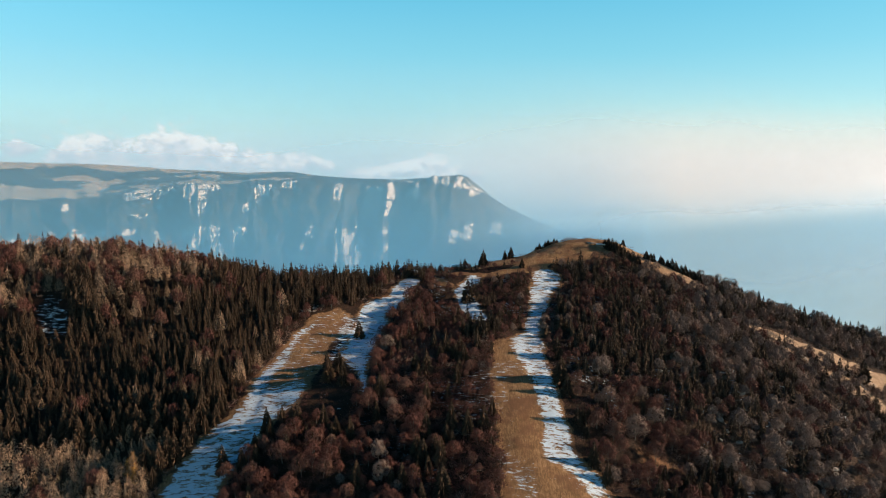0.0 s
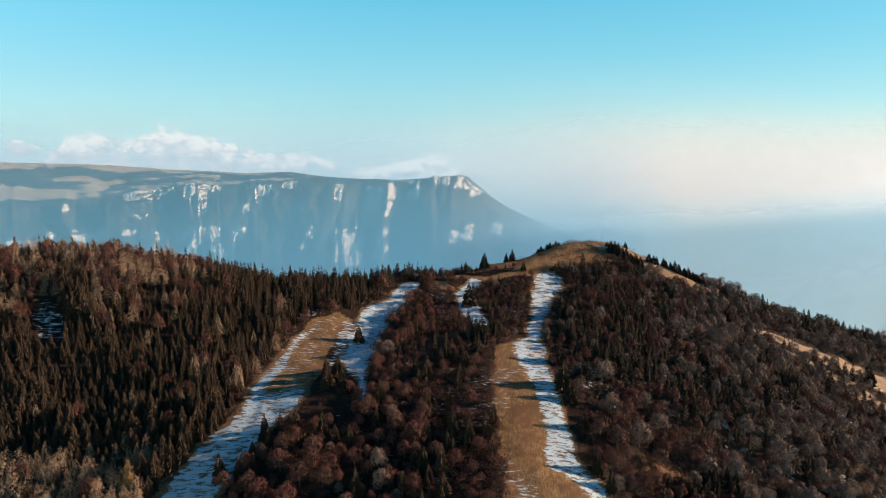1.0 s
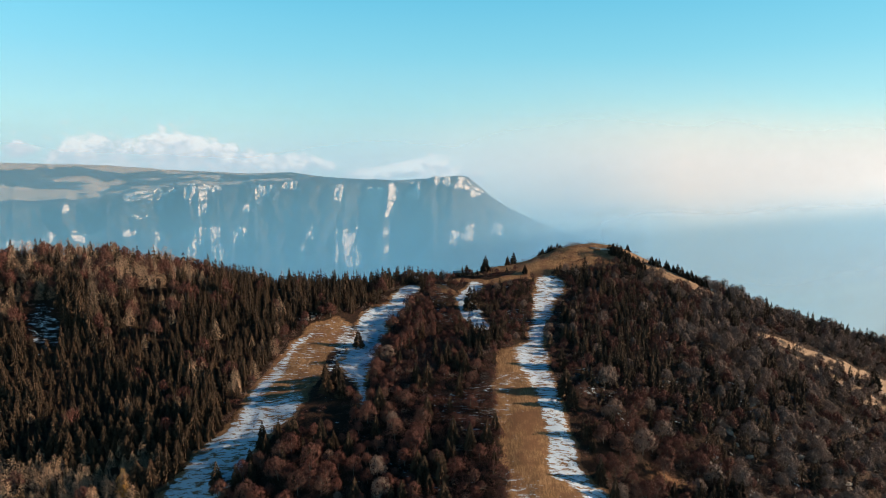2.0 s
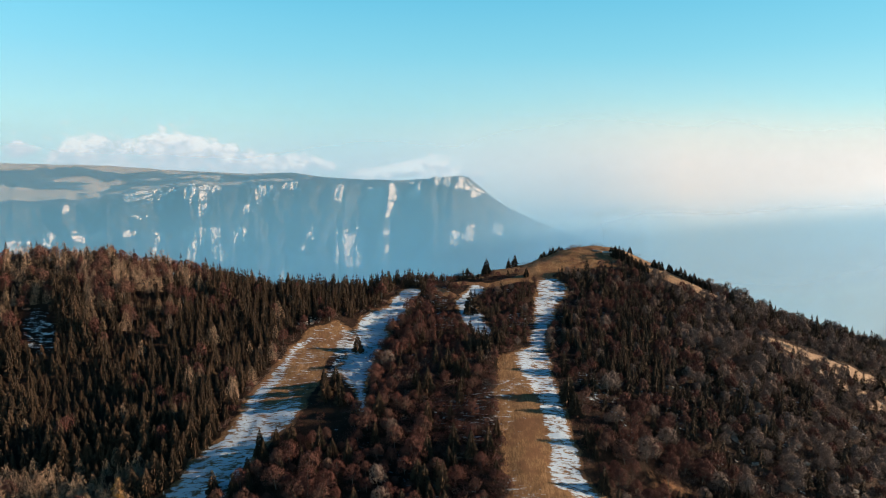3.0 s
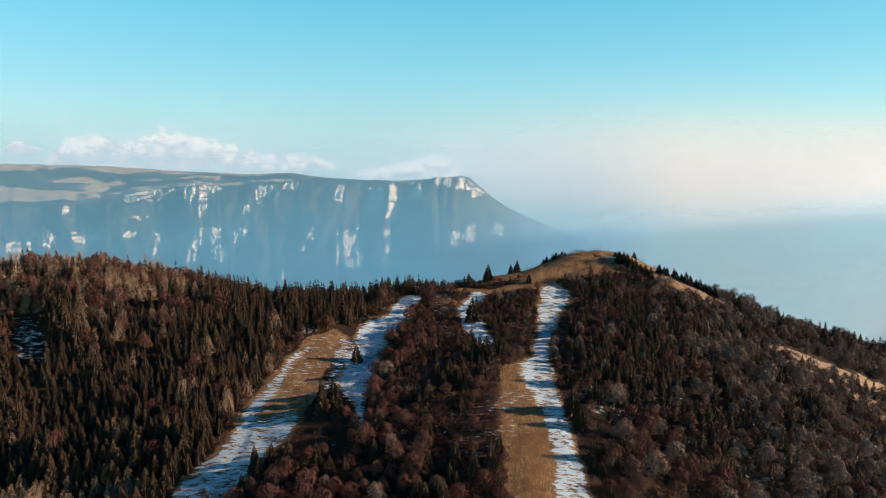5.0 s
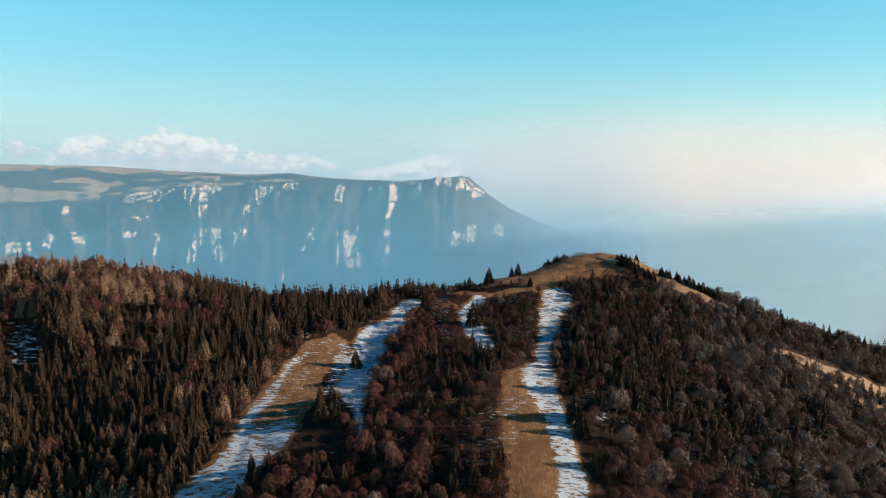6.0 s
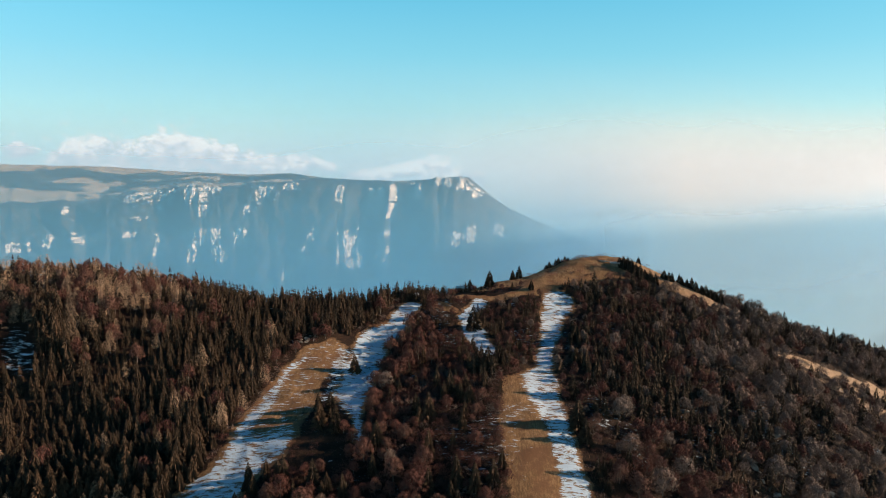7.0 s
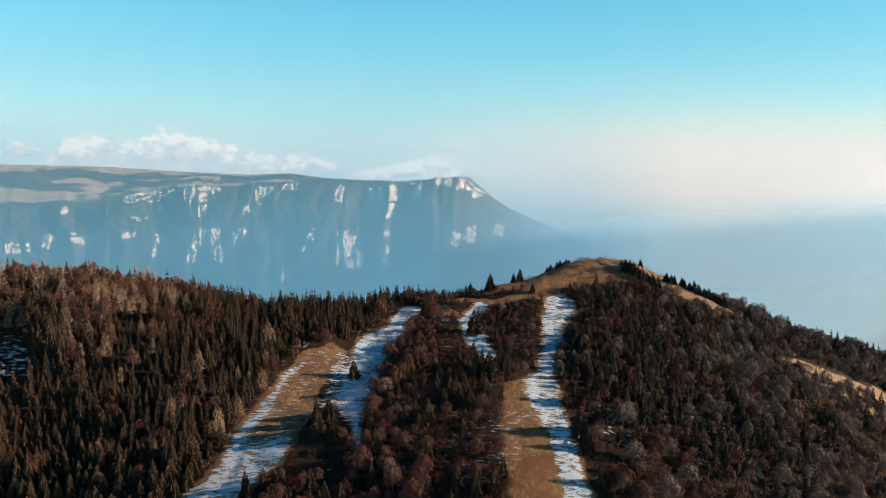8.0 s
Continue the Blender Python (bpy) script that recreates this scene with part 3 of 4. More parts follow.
KIND = {  # shape, crown material, bark, label, category
    "spruce": ("spruce", MAT_SPRUCE, MAT_BARK, "dark green spruce standing on the mountain slope", "spruce tree"),
    "larch": ("larch", MAT_LARCH, MAT_BARK, "tan autumn larch standing on the mountain slope", "larch tree"),
    "beech": ("beech", MAT_BEECH, MAT_PALE_BARK, "leafless reddish-brown beech standing on the mountain slope", "beech tree"),
    "grey_tree": ("beech", MAT_GREY, MAT_PALE_BARK, "leafless grey broadleaf tree on the mountain slope", "bare tree"),
    "shrub": ("shrub", MAT_BEECH, MAT_BARK, "leafless brown shrubs covering the slope", "shrubs"),
    "golden_larch": ("larch", MAT_GOLD, MAT_BARK, "golden autumn larch among tan larches", "larch tree"),
    "tussock": ("tussock", MAT_STRAW, MAT_BARK, "dry brown grass tussocks on the slope", "dry grass"),
    "grey_shrub": ("shrub", MAT_GREY, MAT_BARK, "leafless grey shrubs covering the slope", "shrubs"),
}


def joined(name, kind, stands):
    """All these plants as one mesh."""
    shape_kind, crown, bark, label, category = KIND[kind]
    vs, fs, ms, tones, base = [], [], [], [], 0
    for k, (x, y, size, turn) in enumerate(stands):
        pool = SHAPES.get("far_" + shape_kind, SHAPES[shape_kind])
        v, f, m = pool[k % len(pool)]
        broad = size * (1.25 if shape_kind == "spruce" and x > 60 else 1.0)
        c, s = math.cos(turn) * broad, math.sin(turn) * broad
        w = np.empty_like(v)
        w[:, 0] = v[:, 0] * c - v[:, 1] * s + x
        w[:, 1] = v[:, 0] * s + v[:, 1] * c + y
        w[:, 2] = v[:, 2] * size * (0.9 + 0.25 * hash2(k, 5, 1)) + STAND_Z[kind][id_of[kind][(x, y)]]
        vs.append(w)
        fs.append(f + base)
        ms.append(m)
        tones.append(np.full(len(v), hash2(k, 11, 3)))
        base += len(v)
    ob = new(name, mesh_of(name, np.concatenate(vs), np.concatenate(fs), [bark, crown], np.concatenate(ms), [("tone", np.concatenate(tones))]))
    return tagged(ob, label, category, kind="stuff")


STAND_Z, id_of = {}, {}
for kind, stands in STANDS.items():
    xs, ys = np.array([s[0] for s in stands]), np.array([s[1] for s in stands])
    STAND_Z[kind] = ground_z(xs, ys) - 0.1
    id_of[kind] = {(s[0], s[1]): n for n, s in enumerate(stands)}


def split_shape(shape, m):
    v, f, mi = shape
    f = f[mi == m]
    used, inverse = np.unique(f, return_inverse=True)
    return v[used], inverse.reshape(f.shape)


free_standing = {(x, y) for x, y, _ in LONE_SPRUCES}


def lone_trees(kind, name, stands):
    shape_kind, crown, bark, label, category = KIND[kind]
    first = []
    for shape in SHAPES[shape_kind][:len(stands)]:
        root = tagged(new(name), label, category, group=name.replace("_", " ") + "s on the slope")
        tv, tf = split_shape(shape, 0)
        cv, cf = split_shape(shape, 1)
        part("trunk", mesh_of("trunk", tv, tf, [bark], smooth_faces=True), root)
        part("crown", mesh_of("crown", cv, cf, [crown]), root)
        first.append(root)
    for k, s in enumerate(stands):
        x, y, size, turn = s
        z = float(STAND_Z[kind][id_of[kind][(x, y)]])
        broad, tall = (1.22, 0.80) if (x, y) in free_standing else (1.0, 0.9)
        m = Matrix.LocRotScale((x, y, z), Euler((0, 0, turn)), (size * broad, size * broad, size * (tall + 0.25 * hash2(k, 5, 1))))
        if k < len(first):
            first[k].matrix_basis = m
        else:
            copy_thing(first[k % len(first)], m)


for kind, name, count in (("spruce", "spruce_tree", 290), ("larch", "larch_tree", 170), ("golden_larch", "golden_larch_tree", 5), ("beech", "beech_tree", 290), ("grey_tree", "bare_tree", 220)):
    lone = {(x, y) for x, y, _ in LONE_SPRUCES}
    order = sorted(STANDS[kind], key=lambda s: (0 if (s[0], s[1]) in lone else 1, s[1] + 0.3 * abs(s[0])))
    order = [s for s in order if (s[0], s[1]) in lone or abs(s[0]) < 0.70 * s[1]] + [s for s in order if not ((s[0], s[1]) in lone or abs(s[0]) < 0.70 * s[1])]
    lone_trees(kind, name, order[:count])
    if order[count:]:
        joined({"spruce": "spruce_wood", "larch": "larch_wood", "golden_larch": "golden_larches", "beech": "beech_wood", "grey_tree": "bare_wood"}[kind], kind, order[count:])
joined("brown_shrubs", "shrub", STANDS["shrub"])
joined("grey_shrubs", "grey_shrub", STANDS["grey_shrub"])
joined("dry_grass", "tussock", STANDS["tussock"])
# ---------------------------------------------------------------- the far massif
FAR = 4560.0
M_PX = 4.14  # metres across one step of the plan's columns at that distance


def col_x(c):
    return (np.asarray(c, float) - 784) * M_PX


def row_z(r):
    return 112 - (np.asarray(r, float) - 286) * 4.20


def rock_face_material():
    m = Nodes("cliff_and_forest")
    c = m.coords()
    g = m.n.new("ShaderNodeNewGeometry")
    sep = m.n.new("ShaderNodeSeparateXYZ")
    m.l.new(g.outputs["Normal"], sep.inputs[0])
    n1 = m.noise(c, 0.012, 6, 0.65)
    n2 = m.noise(c, 0.05, 5, 0.7, (1.0, 1.0, 0.9))
    n3 = m.noise(c, 0.004, 4, 0.6)
    n4 = m.noise(c, 0.026, 6, 0.7, (0.7, 0.7, 2.4))
    steep = m.math("ADD", m.attr("cliff"), m.math("MULTIPLY", m.math("SUBTRACT", n1, 0.5), 0.9))
    steep = m.math("ADD", steep, m.math("MULTIPLY", m.math("SUBTRACT", n4, 0.5), 1.9))
    strata = m.noise(c, 0.016, 4, 0.6, (0.25, 0.25, 3.2))
    steep = m.math("ADD", steep, m.math("MULTIPLY", m.math("SUBTRACT", strata, 0.5), 0.9))
    rockf = m.ramp(steep, (0.44, 0.0), (0.60, 1.0))
    rock = m.mix(m.ramp(n2, (0.38, 0.0), (0.60, 1.0)), (0.36, 0.31, 0.26), (0.82, 0.73, 0.63))
    rock = m.mix(m.ramp(n2, (0.62, 0.0), (0.70, 0.6)), rock, (0.16, 0.14, 0.12))
    wood = m.mix(m.ramp(n4, (0.36, 0.0), (0.62, 1.0)), (0.020, 0.024, 0.022), (0.085, 0.070, 0.055))
    wood = m.mix(m.ramp(n3, (0.50, 0.0), (0.62, 0.7)), wood, m.mix(m.ramp(n2, (0.38, 0.0), (0.60, 1.0)), (0.035, 0.033, 0.028), (0.12, 0.095, 0.072)))
    return m.surface(m.mix(rockf, wood, rock), 0.95, m.bump(n2, 1.0, 14.0), 0.1)


def plateau_material():
    m = Nodes("plateau_pasture")
    c = m.coords()
    n1 = m.noise(c, 0.0032, 6, 0.6, (0.7, 2.0, 3.0))
    n2 = m.noise(c, 0.02, 5, 0.65)
    grass = m.mix(n2, (0.20, 0.155, 0.112), (0.38, 0.295, 0.215))
    wood = m.mix(n2, (0.035, 0.044, 0.050), (0.085, 0.085, 0.080))
    land = m.math("ADD", m.attr("open_land"), m.math("MULTIPLY", m.math("SUBTRACT", n1, 0.5), 2.2))
    return m.surface(m.mix(m.ramp(land, (0.46, 0.0), (0.54, 1.0)), wood, grass), 0.95, m.bump(n2, 0.8, 8.0), 0.1)


MAT_FACE = rock_face_material()
MAT_PLATEAU = plateau_material()

EDGE_COL = [-700, -300, 0, 100, 195, 225, 262, 300, 335, 375, 450, 520, 560, 640, 720, 752, 775, 822, 838, 868, 900, 950, 1000, 1060, 1150]
EDGE_ROW = [372, 362, 354, 352, 350, 341, 336, 328, 325, 328, 321, 318, 313, 318, 320, 316, 311, 311, 325, 346, 366, 389, 408, 432, 480]


def turned(c):
    """The escarpment stands askew: its western end lies nearer."""
    return 0.74 + 0.26 * np.clip((c + 100) / 950, -0.2, 1.05)


# cliffs on the face: middle, top, half width, height
RIM_CLIFFS = [(254, 335, 40, 16), (303, 327, 5, 20), (334, 324, 11, 27), (360, 327, 10, 24), (382, 327, 9, 10), (466, 327, 13, 23), (512, 321, 14, 12),
              (602, 326, 7, 26), (662, 330, 14, 48), (693, 327, 8, 46), (735, 321, 12, 30), (785, 312, 14, 12), (822, 313, 14, 18), (846, 328, 12, 15)]
MIDDLE_CLIFFS = [(355, 357, 12, 20), (281, 357, 5, 14), (437, 352, 6, 26), (422, 392, 10, 28), (349, 393, 38, 18), (342, 406, 15, 18), (381, 420, 14, 24),
                 (275, 400, 10, 36), (224, 400, 17, 10), (240, 376, 14, 5), (110, 362, 6, 12), (546, 392, 8, 15)]
LOWER_CLIFFS = [(148, 404, 32, 17), (77, 408, 14, 14), (18, 420, 22, 14), (620, 398, 26, 54), (677, 396, 13, 40), (529, 420, 7, 38), (503, 452, 9, 18),
                (746, 436, 10, 26), (806, 398, 9, 20), (830, 393, 11, 18), (886, 391, 14, 16), (335, 424, 10, 20)]


def massif():
    """The long escarpment: two bands of cliff with wooded ledges, cut by gullies."""
    cols = np.concatenate([np.arange(-620, -40, 6.0), np.arange(-40, 1120, 1.9)])
    drop = np.concatenate([np.arange(0, 260, 4.5), np.arange(260, 860, 7.0), np.arange(860, 1700, 40.0)])
    U, D = np.meshgrid(cols, drop, indexing="ij")
    X = col_x(U)
    top = row_z(np.interp(U, EDGE_COL, EDGE_ROW)) + 14 * fbm(X / 80, X * 0, 61, 5) * smooth(900, 820, U)
    z = top - D
    row = 286 - (z - 112) / 4.20
    warp = 7 * fbm(X / 70, D / 70, 71, 4)
    shift = 5 * fbm(X / 40, D / 90, 72, 4)

    def outcrops(rows):
        """Broken cliffs: the middle of each along the face, its top, half its width and its height."""
        best = np.zeros_like(X)
        for mid, head, half, tall in rows:
            off = np.abs(U + warp + 0.18 * (row - head) - mid) / half
            down = (row + shift - head) / tall
            best = np.maximum(best, smooth(1.15, 0.80, off) * smooth(-0.15, 0.05, down) * smooth(1.25, 0.75, down + 0.45 * warp / 7))
        return 1.4 * best * smooth(-0.50, -0.25, fbm(X / 34, D / 34, 73, 3)) * smooth(-0.38, -0.12, fbm(X / 110, D / 13, 74, 3))

    in_upper = outcrops(RIM_CLIFFS)
    in_lower = np.maximum(outcrops(MIDDLE_CLIFFS), outcrops(LOWER_CLIFFS))
    run = 0.86 - 0.28 * np.maximum(in_upper, in_lower)
    out = np.cumsum(run * np.gradient(drop)[None, :], axis=1)
    # spurs and gullies running down the face
    spur = 1 - np.abs(fbm(X / 300 + 0.25 * fbm(X / 400, D / 300, 46, 2), D / 900, 41, 3)) * 2.2
    fine = 1 - np.abs(fbm(X / 85 + 0.5 * fbm(X / 200, D / 120, 47, 2), D / 150, 43, 5)) * 2.2
    depth = smooth(0, 90, D)
    out = out + depth * (115 * spur + 30 * fine) + (6 + 12 * np.maximum(in_upper, in_lower)) * fbm(X / 24, D / 40, 45, 4) * smooth(0, 20, D)
    # the spurs run out square to a gently bowed edge
    reach = 1 - out / np.hypot(X, FAR)
    Y = (FAR + 60 + 120 * smooth(820, 1060, U)) * reach
    near = turned(U)
    v = np.stack([X * reach * near, Y * near, 112 + (z - 112) * near], -1).reshape(-1, 3)
    root = tagged(new("mountain_escarpment"), "hazy limestone escarpment with pale cliff bands across the valley", "mountain", kind="structure")
    part("cliff_face", mesh_of("cliff_face", v, grid_faces(len(cols), len(drop))[:, ::-1], [MAT_FACE], attrs=[("cliff", np.maximum(in_upper, in_lower).ravel())], smooth_faces=False), root, "pale cliffs with wooded ledges")
    # the tilted plateau that climbs behind the edge
    back_col = [-700, -200, 0, 60, 150, 230, 300, 420, 500, 560, 640, 700, 830, 900]
    back_row = [270, 278, 283, 287, 289, 294, 299, 305, 303, 312, 317, 318, 311, 368]
    pc = np.arange(-620, 880, 4.0)
    w = np.linspace(0, 1, 60)
    U, W = np.meshgrid(pc, w, indexing="ij")
    X = col_x(U)
    z0 = row_z(np.interp(U, EDGE_COL, EDGE_ROW)) - 3 + 14 * fbm(X / 80, X * 0, 61, 5) * smooth(900, 820, U)
    z1 = row_z(np.interp(U, back_col, back_row)) - 4
    wave = fbm(X / 420, W * 5, 52, 4)
    z = z0 + (z1 - z0) * np.clip(W + 0.16 * wave * np.sin(math.pi * W) * 2, 0, 1.05) + 6 * fbm(X / 60, W * 16, 53, 3) * np.sin(math.pi * np.clip(W * 1.2, 0, 1)) - 30 * smooth(0.93, 1.0, W)
    Y = FAR + 58 + 240 * W + 130 * smooth(820, 1060, U)
    open_land = np.interp(W, [0, 0.16, 0.26, 0.52, 0.62, 0.70, 0.80, 1.0], [0.66, 0.66, 0.28, 0.20, 0.55, 0.30, 0.62, 0.70])
    part("plateau", mesh_of("plateau", np.stack([X * turned(U), Y * turned(U), 112 + (z - 112) * turned(U)], -1).reshape(-1, 3), grid_faces(len(pc), len(w)), [MAT_PLATEAU], attrs=[("open_land", open_land.ravel())], smooth_faces=True), root, "tan pasture plateau with dark woods")


massif()


def far_spur():
    """A hazy wooded spur on the other side of the valley, beyond the eastern woods."""
    xs, ys = np.arange(1420, 3200, 16.0), np.linspace(0, 1, 30)
    U, W = np.meshgrid(xs, ys, indexing="ij")
    top = np.interp(U, [1420, 1520, 1600, 1700, 2100, 3200], [-760, -590, -520, -455, -360, -300]) + 16 * fbm(U / 90, U * 0, 64, 4)
    z = top - 520 * np.abs(2 * W - 1) ** 1.3 - 700 * np.maximum(np.abs(2 * W - 1) - 0.75, 0) + 20 * fbm(U / 120, W * 6, 65, 3)
    ob = new("far_hill", mesh_of("far_hill", np.stack([U * 1.15, 2150 + 900 * W, 112 + (z - 112) * 1.15], -1).reshape(-1, 3), grid_faces(len(xs), len(ys)), [MAT_FACE], smooth_faces=True))
    tagged(ob, "wooded blue hill far across the hazy valley", "hill", kind="structure")


# ---------------------------------------------------------------- haze in the valley, painted on tinted sheets
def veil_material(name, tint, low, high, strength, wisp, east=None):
    """Haze painted on a sheet: lets most light through, scatters the rest; thicker towards the valley floor."""
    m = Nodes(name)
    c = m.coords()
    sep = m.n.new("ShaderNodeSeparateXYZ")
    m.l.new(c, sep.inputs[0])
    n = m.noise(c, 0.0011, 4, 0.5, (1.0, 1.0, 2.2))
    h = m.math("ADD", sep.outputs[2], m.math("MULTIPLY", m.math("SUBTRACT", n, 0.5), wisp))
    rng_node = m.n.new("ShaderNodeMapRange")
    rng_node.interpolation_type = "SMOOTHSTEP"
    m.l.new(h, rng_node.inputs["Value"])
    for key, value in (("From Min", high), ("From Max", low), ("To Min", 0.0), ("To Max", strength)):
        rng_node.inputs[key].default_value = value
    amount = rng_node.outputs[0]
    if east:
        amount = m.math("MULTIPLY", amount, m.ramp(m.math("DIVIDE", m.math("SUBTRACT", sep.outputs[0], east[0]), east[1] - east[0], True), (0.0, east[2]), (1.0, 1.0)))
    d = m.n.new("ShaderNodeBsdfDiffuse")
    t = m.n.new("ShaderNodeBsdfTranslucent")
    # the sunlit paling of haze, eastward and higher up, is put into the colour
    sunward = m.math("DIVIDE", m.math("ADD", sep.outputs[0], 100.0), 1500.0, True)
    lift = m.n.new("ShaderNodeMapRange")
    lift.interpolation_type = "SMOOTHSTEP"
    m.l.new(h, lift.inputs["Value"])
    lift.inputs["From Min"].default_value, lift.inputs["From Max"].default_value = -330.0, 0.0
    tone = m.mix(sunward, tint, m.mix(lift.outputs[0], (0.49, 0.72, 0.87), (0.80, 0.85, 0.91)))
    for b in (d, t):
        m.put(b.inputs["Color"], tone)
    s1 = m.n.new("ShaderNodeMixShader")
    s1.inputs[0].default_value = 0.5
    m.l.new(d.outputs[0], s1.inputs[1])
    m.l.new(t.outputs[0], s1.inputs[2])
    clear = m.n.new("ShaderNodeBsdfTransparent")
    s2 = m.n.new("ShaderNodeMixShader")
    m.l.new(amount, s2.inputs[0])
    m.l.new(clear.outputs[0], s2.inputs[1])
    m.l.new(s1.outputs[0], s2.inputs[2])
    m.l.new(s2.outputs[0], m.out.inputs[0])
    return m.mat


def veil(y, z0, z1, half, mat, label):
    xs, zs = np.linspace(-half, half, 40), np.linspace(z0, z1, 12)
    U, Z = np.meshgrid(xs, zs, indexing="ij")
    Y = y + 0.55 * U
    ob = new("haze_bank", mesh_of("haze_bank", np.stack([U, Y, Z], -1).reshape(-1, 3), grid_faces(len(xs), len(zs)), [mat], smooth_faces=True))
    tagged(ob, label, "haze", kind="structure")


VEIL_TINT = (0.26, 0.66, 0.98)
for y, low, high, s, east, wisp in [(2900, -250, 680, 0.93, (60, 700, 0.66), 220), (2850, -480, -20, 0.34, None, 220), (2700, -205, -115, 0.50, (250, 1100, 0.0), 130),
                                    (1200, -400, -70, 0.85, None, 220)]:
    veil(y, -1300, 640, 4600, veil_material("painted_valley_haze", VEIL_TINT, low, high, s, wisp, east), "tinted see-through sheet painted as thin blue haze in the deep valley")


# ---------------------------------------------------------------- distant sky behind everything, painted on glowing sheets
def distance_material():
    """The hazy far distance as a painted glow: pale towards the horizon, blue below it, clear above."""
    m = Nodes("glowing_distance")
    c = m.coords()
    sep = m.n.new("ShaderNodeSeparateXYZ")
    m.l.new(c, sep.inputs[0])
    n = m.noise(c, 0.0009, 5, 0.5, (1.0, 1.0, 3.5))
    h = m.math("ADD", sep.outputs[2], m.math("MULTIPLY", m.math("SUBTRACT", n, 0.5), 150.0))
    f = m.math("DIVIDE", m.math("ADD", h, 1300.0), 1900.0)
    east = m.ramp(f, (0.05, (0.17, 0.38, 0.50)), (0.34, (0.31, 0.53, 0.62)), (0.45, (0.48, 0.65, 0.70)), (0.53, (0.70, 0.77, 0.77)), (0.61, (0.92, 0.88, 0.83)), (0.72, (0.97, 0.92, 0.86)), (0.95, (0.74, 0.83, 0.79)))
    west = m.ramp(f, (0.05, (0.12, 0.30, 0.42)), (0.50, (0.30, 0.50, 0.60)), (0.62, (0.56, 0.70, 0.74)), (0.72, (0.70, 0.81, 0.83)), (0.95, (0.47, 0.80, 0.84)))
    # brighter haze on the sunward east side is painted into the glow
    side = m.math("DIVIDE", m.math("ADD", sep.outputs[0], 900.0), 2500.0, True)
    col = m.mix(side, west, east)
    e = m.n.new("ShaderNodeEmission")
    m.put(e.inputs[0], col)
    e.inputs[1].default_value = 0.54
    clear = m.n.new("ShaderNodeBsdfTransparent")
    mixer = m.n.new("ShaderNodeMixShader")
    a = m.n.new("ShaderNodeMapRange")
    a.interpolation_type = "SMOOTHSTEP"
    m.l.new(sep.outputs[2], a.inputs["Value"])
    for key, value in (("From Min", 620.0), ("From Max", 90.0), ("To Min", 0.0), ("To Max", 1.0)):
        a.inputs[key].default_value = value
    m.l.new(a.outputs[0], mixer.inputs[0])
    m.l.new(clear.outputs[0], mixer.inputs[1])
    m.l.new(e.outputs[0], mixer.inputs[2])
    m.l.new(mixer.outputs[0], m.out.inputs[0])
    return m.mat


def cloud_material():
    """Soft cumulus on a glowing sheet, its bright top and grey-blue base painted as light and shade."""
    m = Nodes("cloud")
    c = m.coords()
    sep = m.n.new("ShaderNodeSeparateXYZ")
    m.l.new(c, sep.inputs[0])
    big = m.noise(c, 0.0024, 3, 0.5, (1.0, 1.0, 1.5))
    puff = m.noise(c, 0.0095, 7, 0.60, (1.0, 1.0, 1.5))
    u, v = m.attr("along"), m.attr("up")
    body = m.math("ADD", v, m.math("MULTIPLY", m.math("SUBTRACT", puff, 0.5), 2.3))
    body = m.math("ADD", body, m.math("MULTIPLY", m.math("SUBTRACT", big, 0.5), 1.3))
    alpha = m.ramp(body, (0.34, 0.0), (0.54, 0.55), (0.95, 0.97))
    # sunlit crowns and shaded foot of the cloud, put into the emission colour
    lit = m.ramp(m.math("ADD", m.math("MULTIPLY", puff, 1.3), m.math("MULTIPLY", u, 0.40)), (0.66, (0.62, 0.68, 0.74)), (0.90, (0.80, 0.80, 0.81)), (1.0, (0.98, 0.95, 0.91)))
    e = m.n.new("ShaderNodeEmission")
    m.put(e.inputs[0], lit)
    e.inputs[1].default_value = 0.56
    clear = m.n.new("ShaderNodeBsdfTransparent")
    mixer = m.n.new("ShaderNodeMixShader")
    m.put(mixer.inputs[0], alpha)
    m.l.new(clear.outputs[0], mixer.inputs[1])
    m.l.new(e.outputs[0], mixer.inputs[2])
    m.l.new(mixer.outputs[0], m.out.inputs[0])
    return m.mat


MAT_CLOUD = cloud_material()


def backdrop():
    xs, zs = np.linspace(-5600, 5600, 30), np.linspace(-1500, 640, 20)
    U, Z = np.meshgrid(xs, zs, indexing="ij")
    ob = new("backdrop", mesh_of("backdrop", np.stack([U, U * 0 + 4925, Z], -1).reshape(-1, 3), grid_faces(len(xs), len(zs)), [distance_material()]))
    tagged(ob, "glowing backdrop painted as pale haze on the far horizon", "sky", kind="structure")


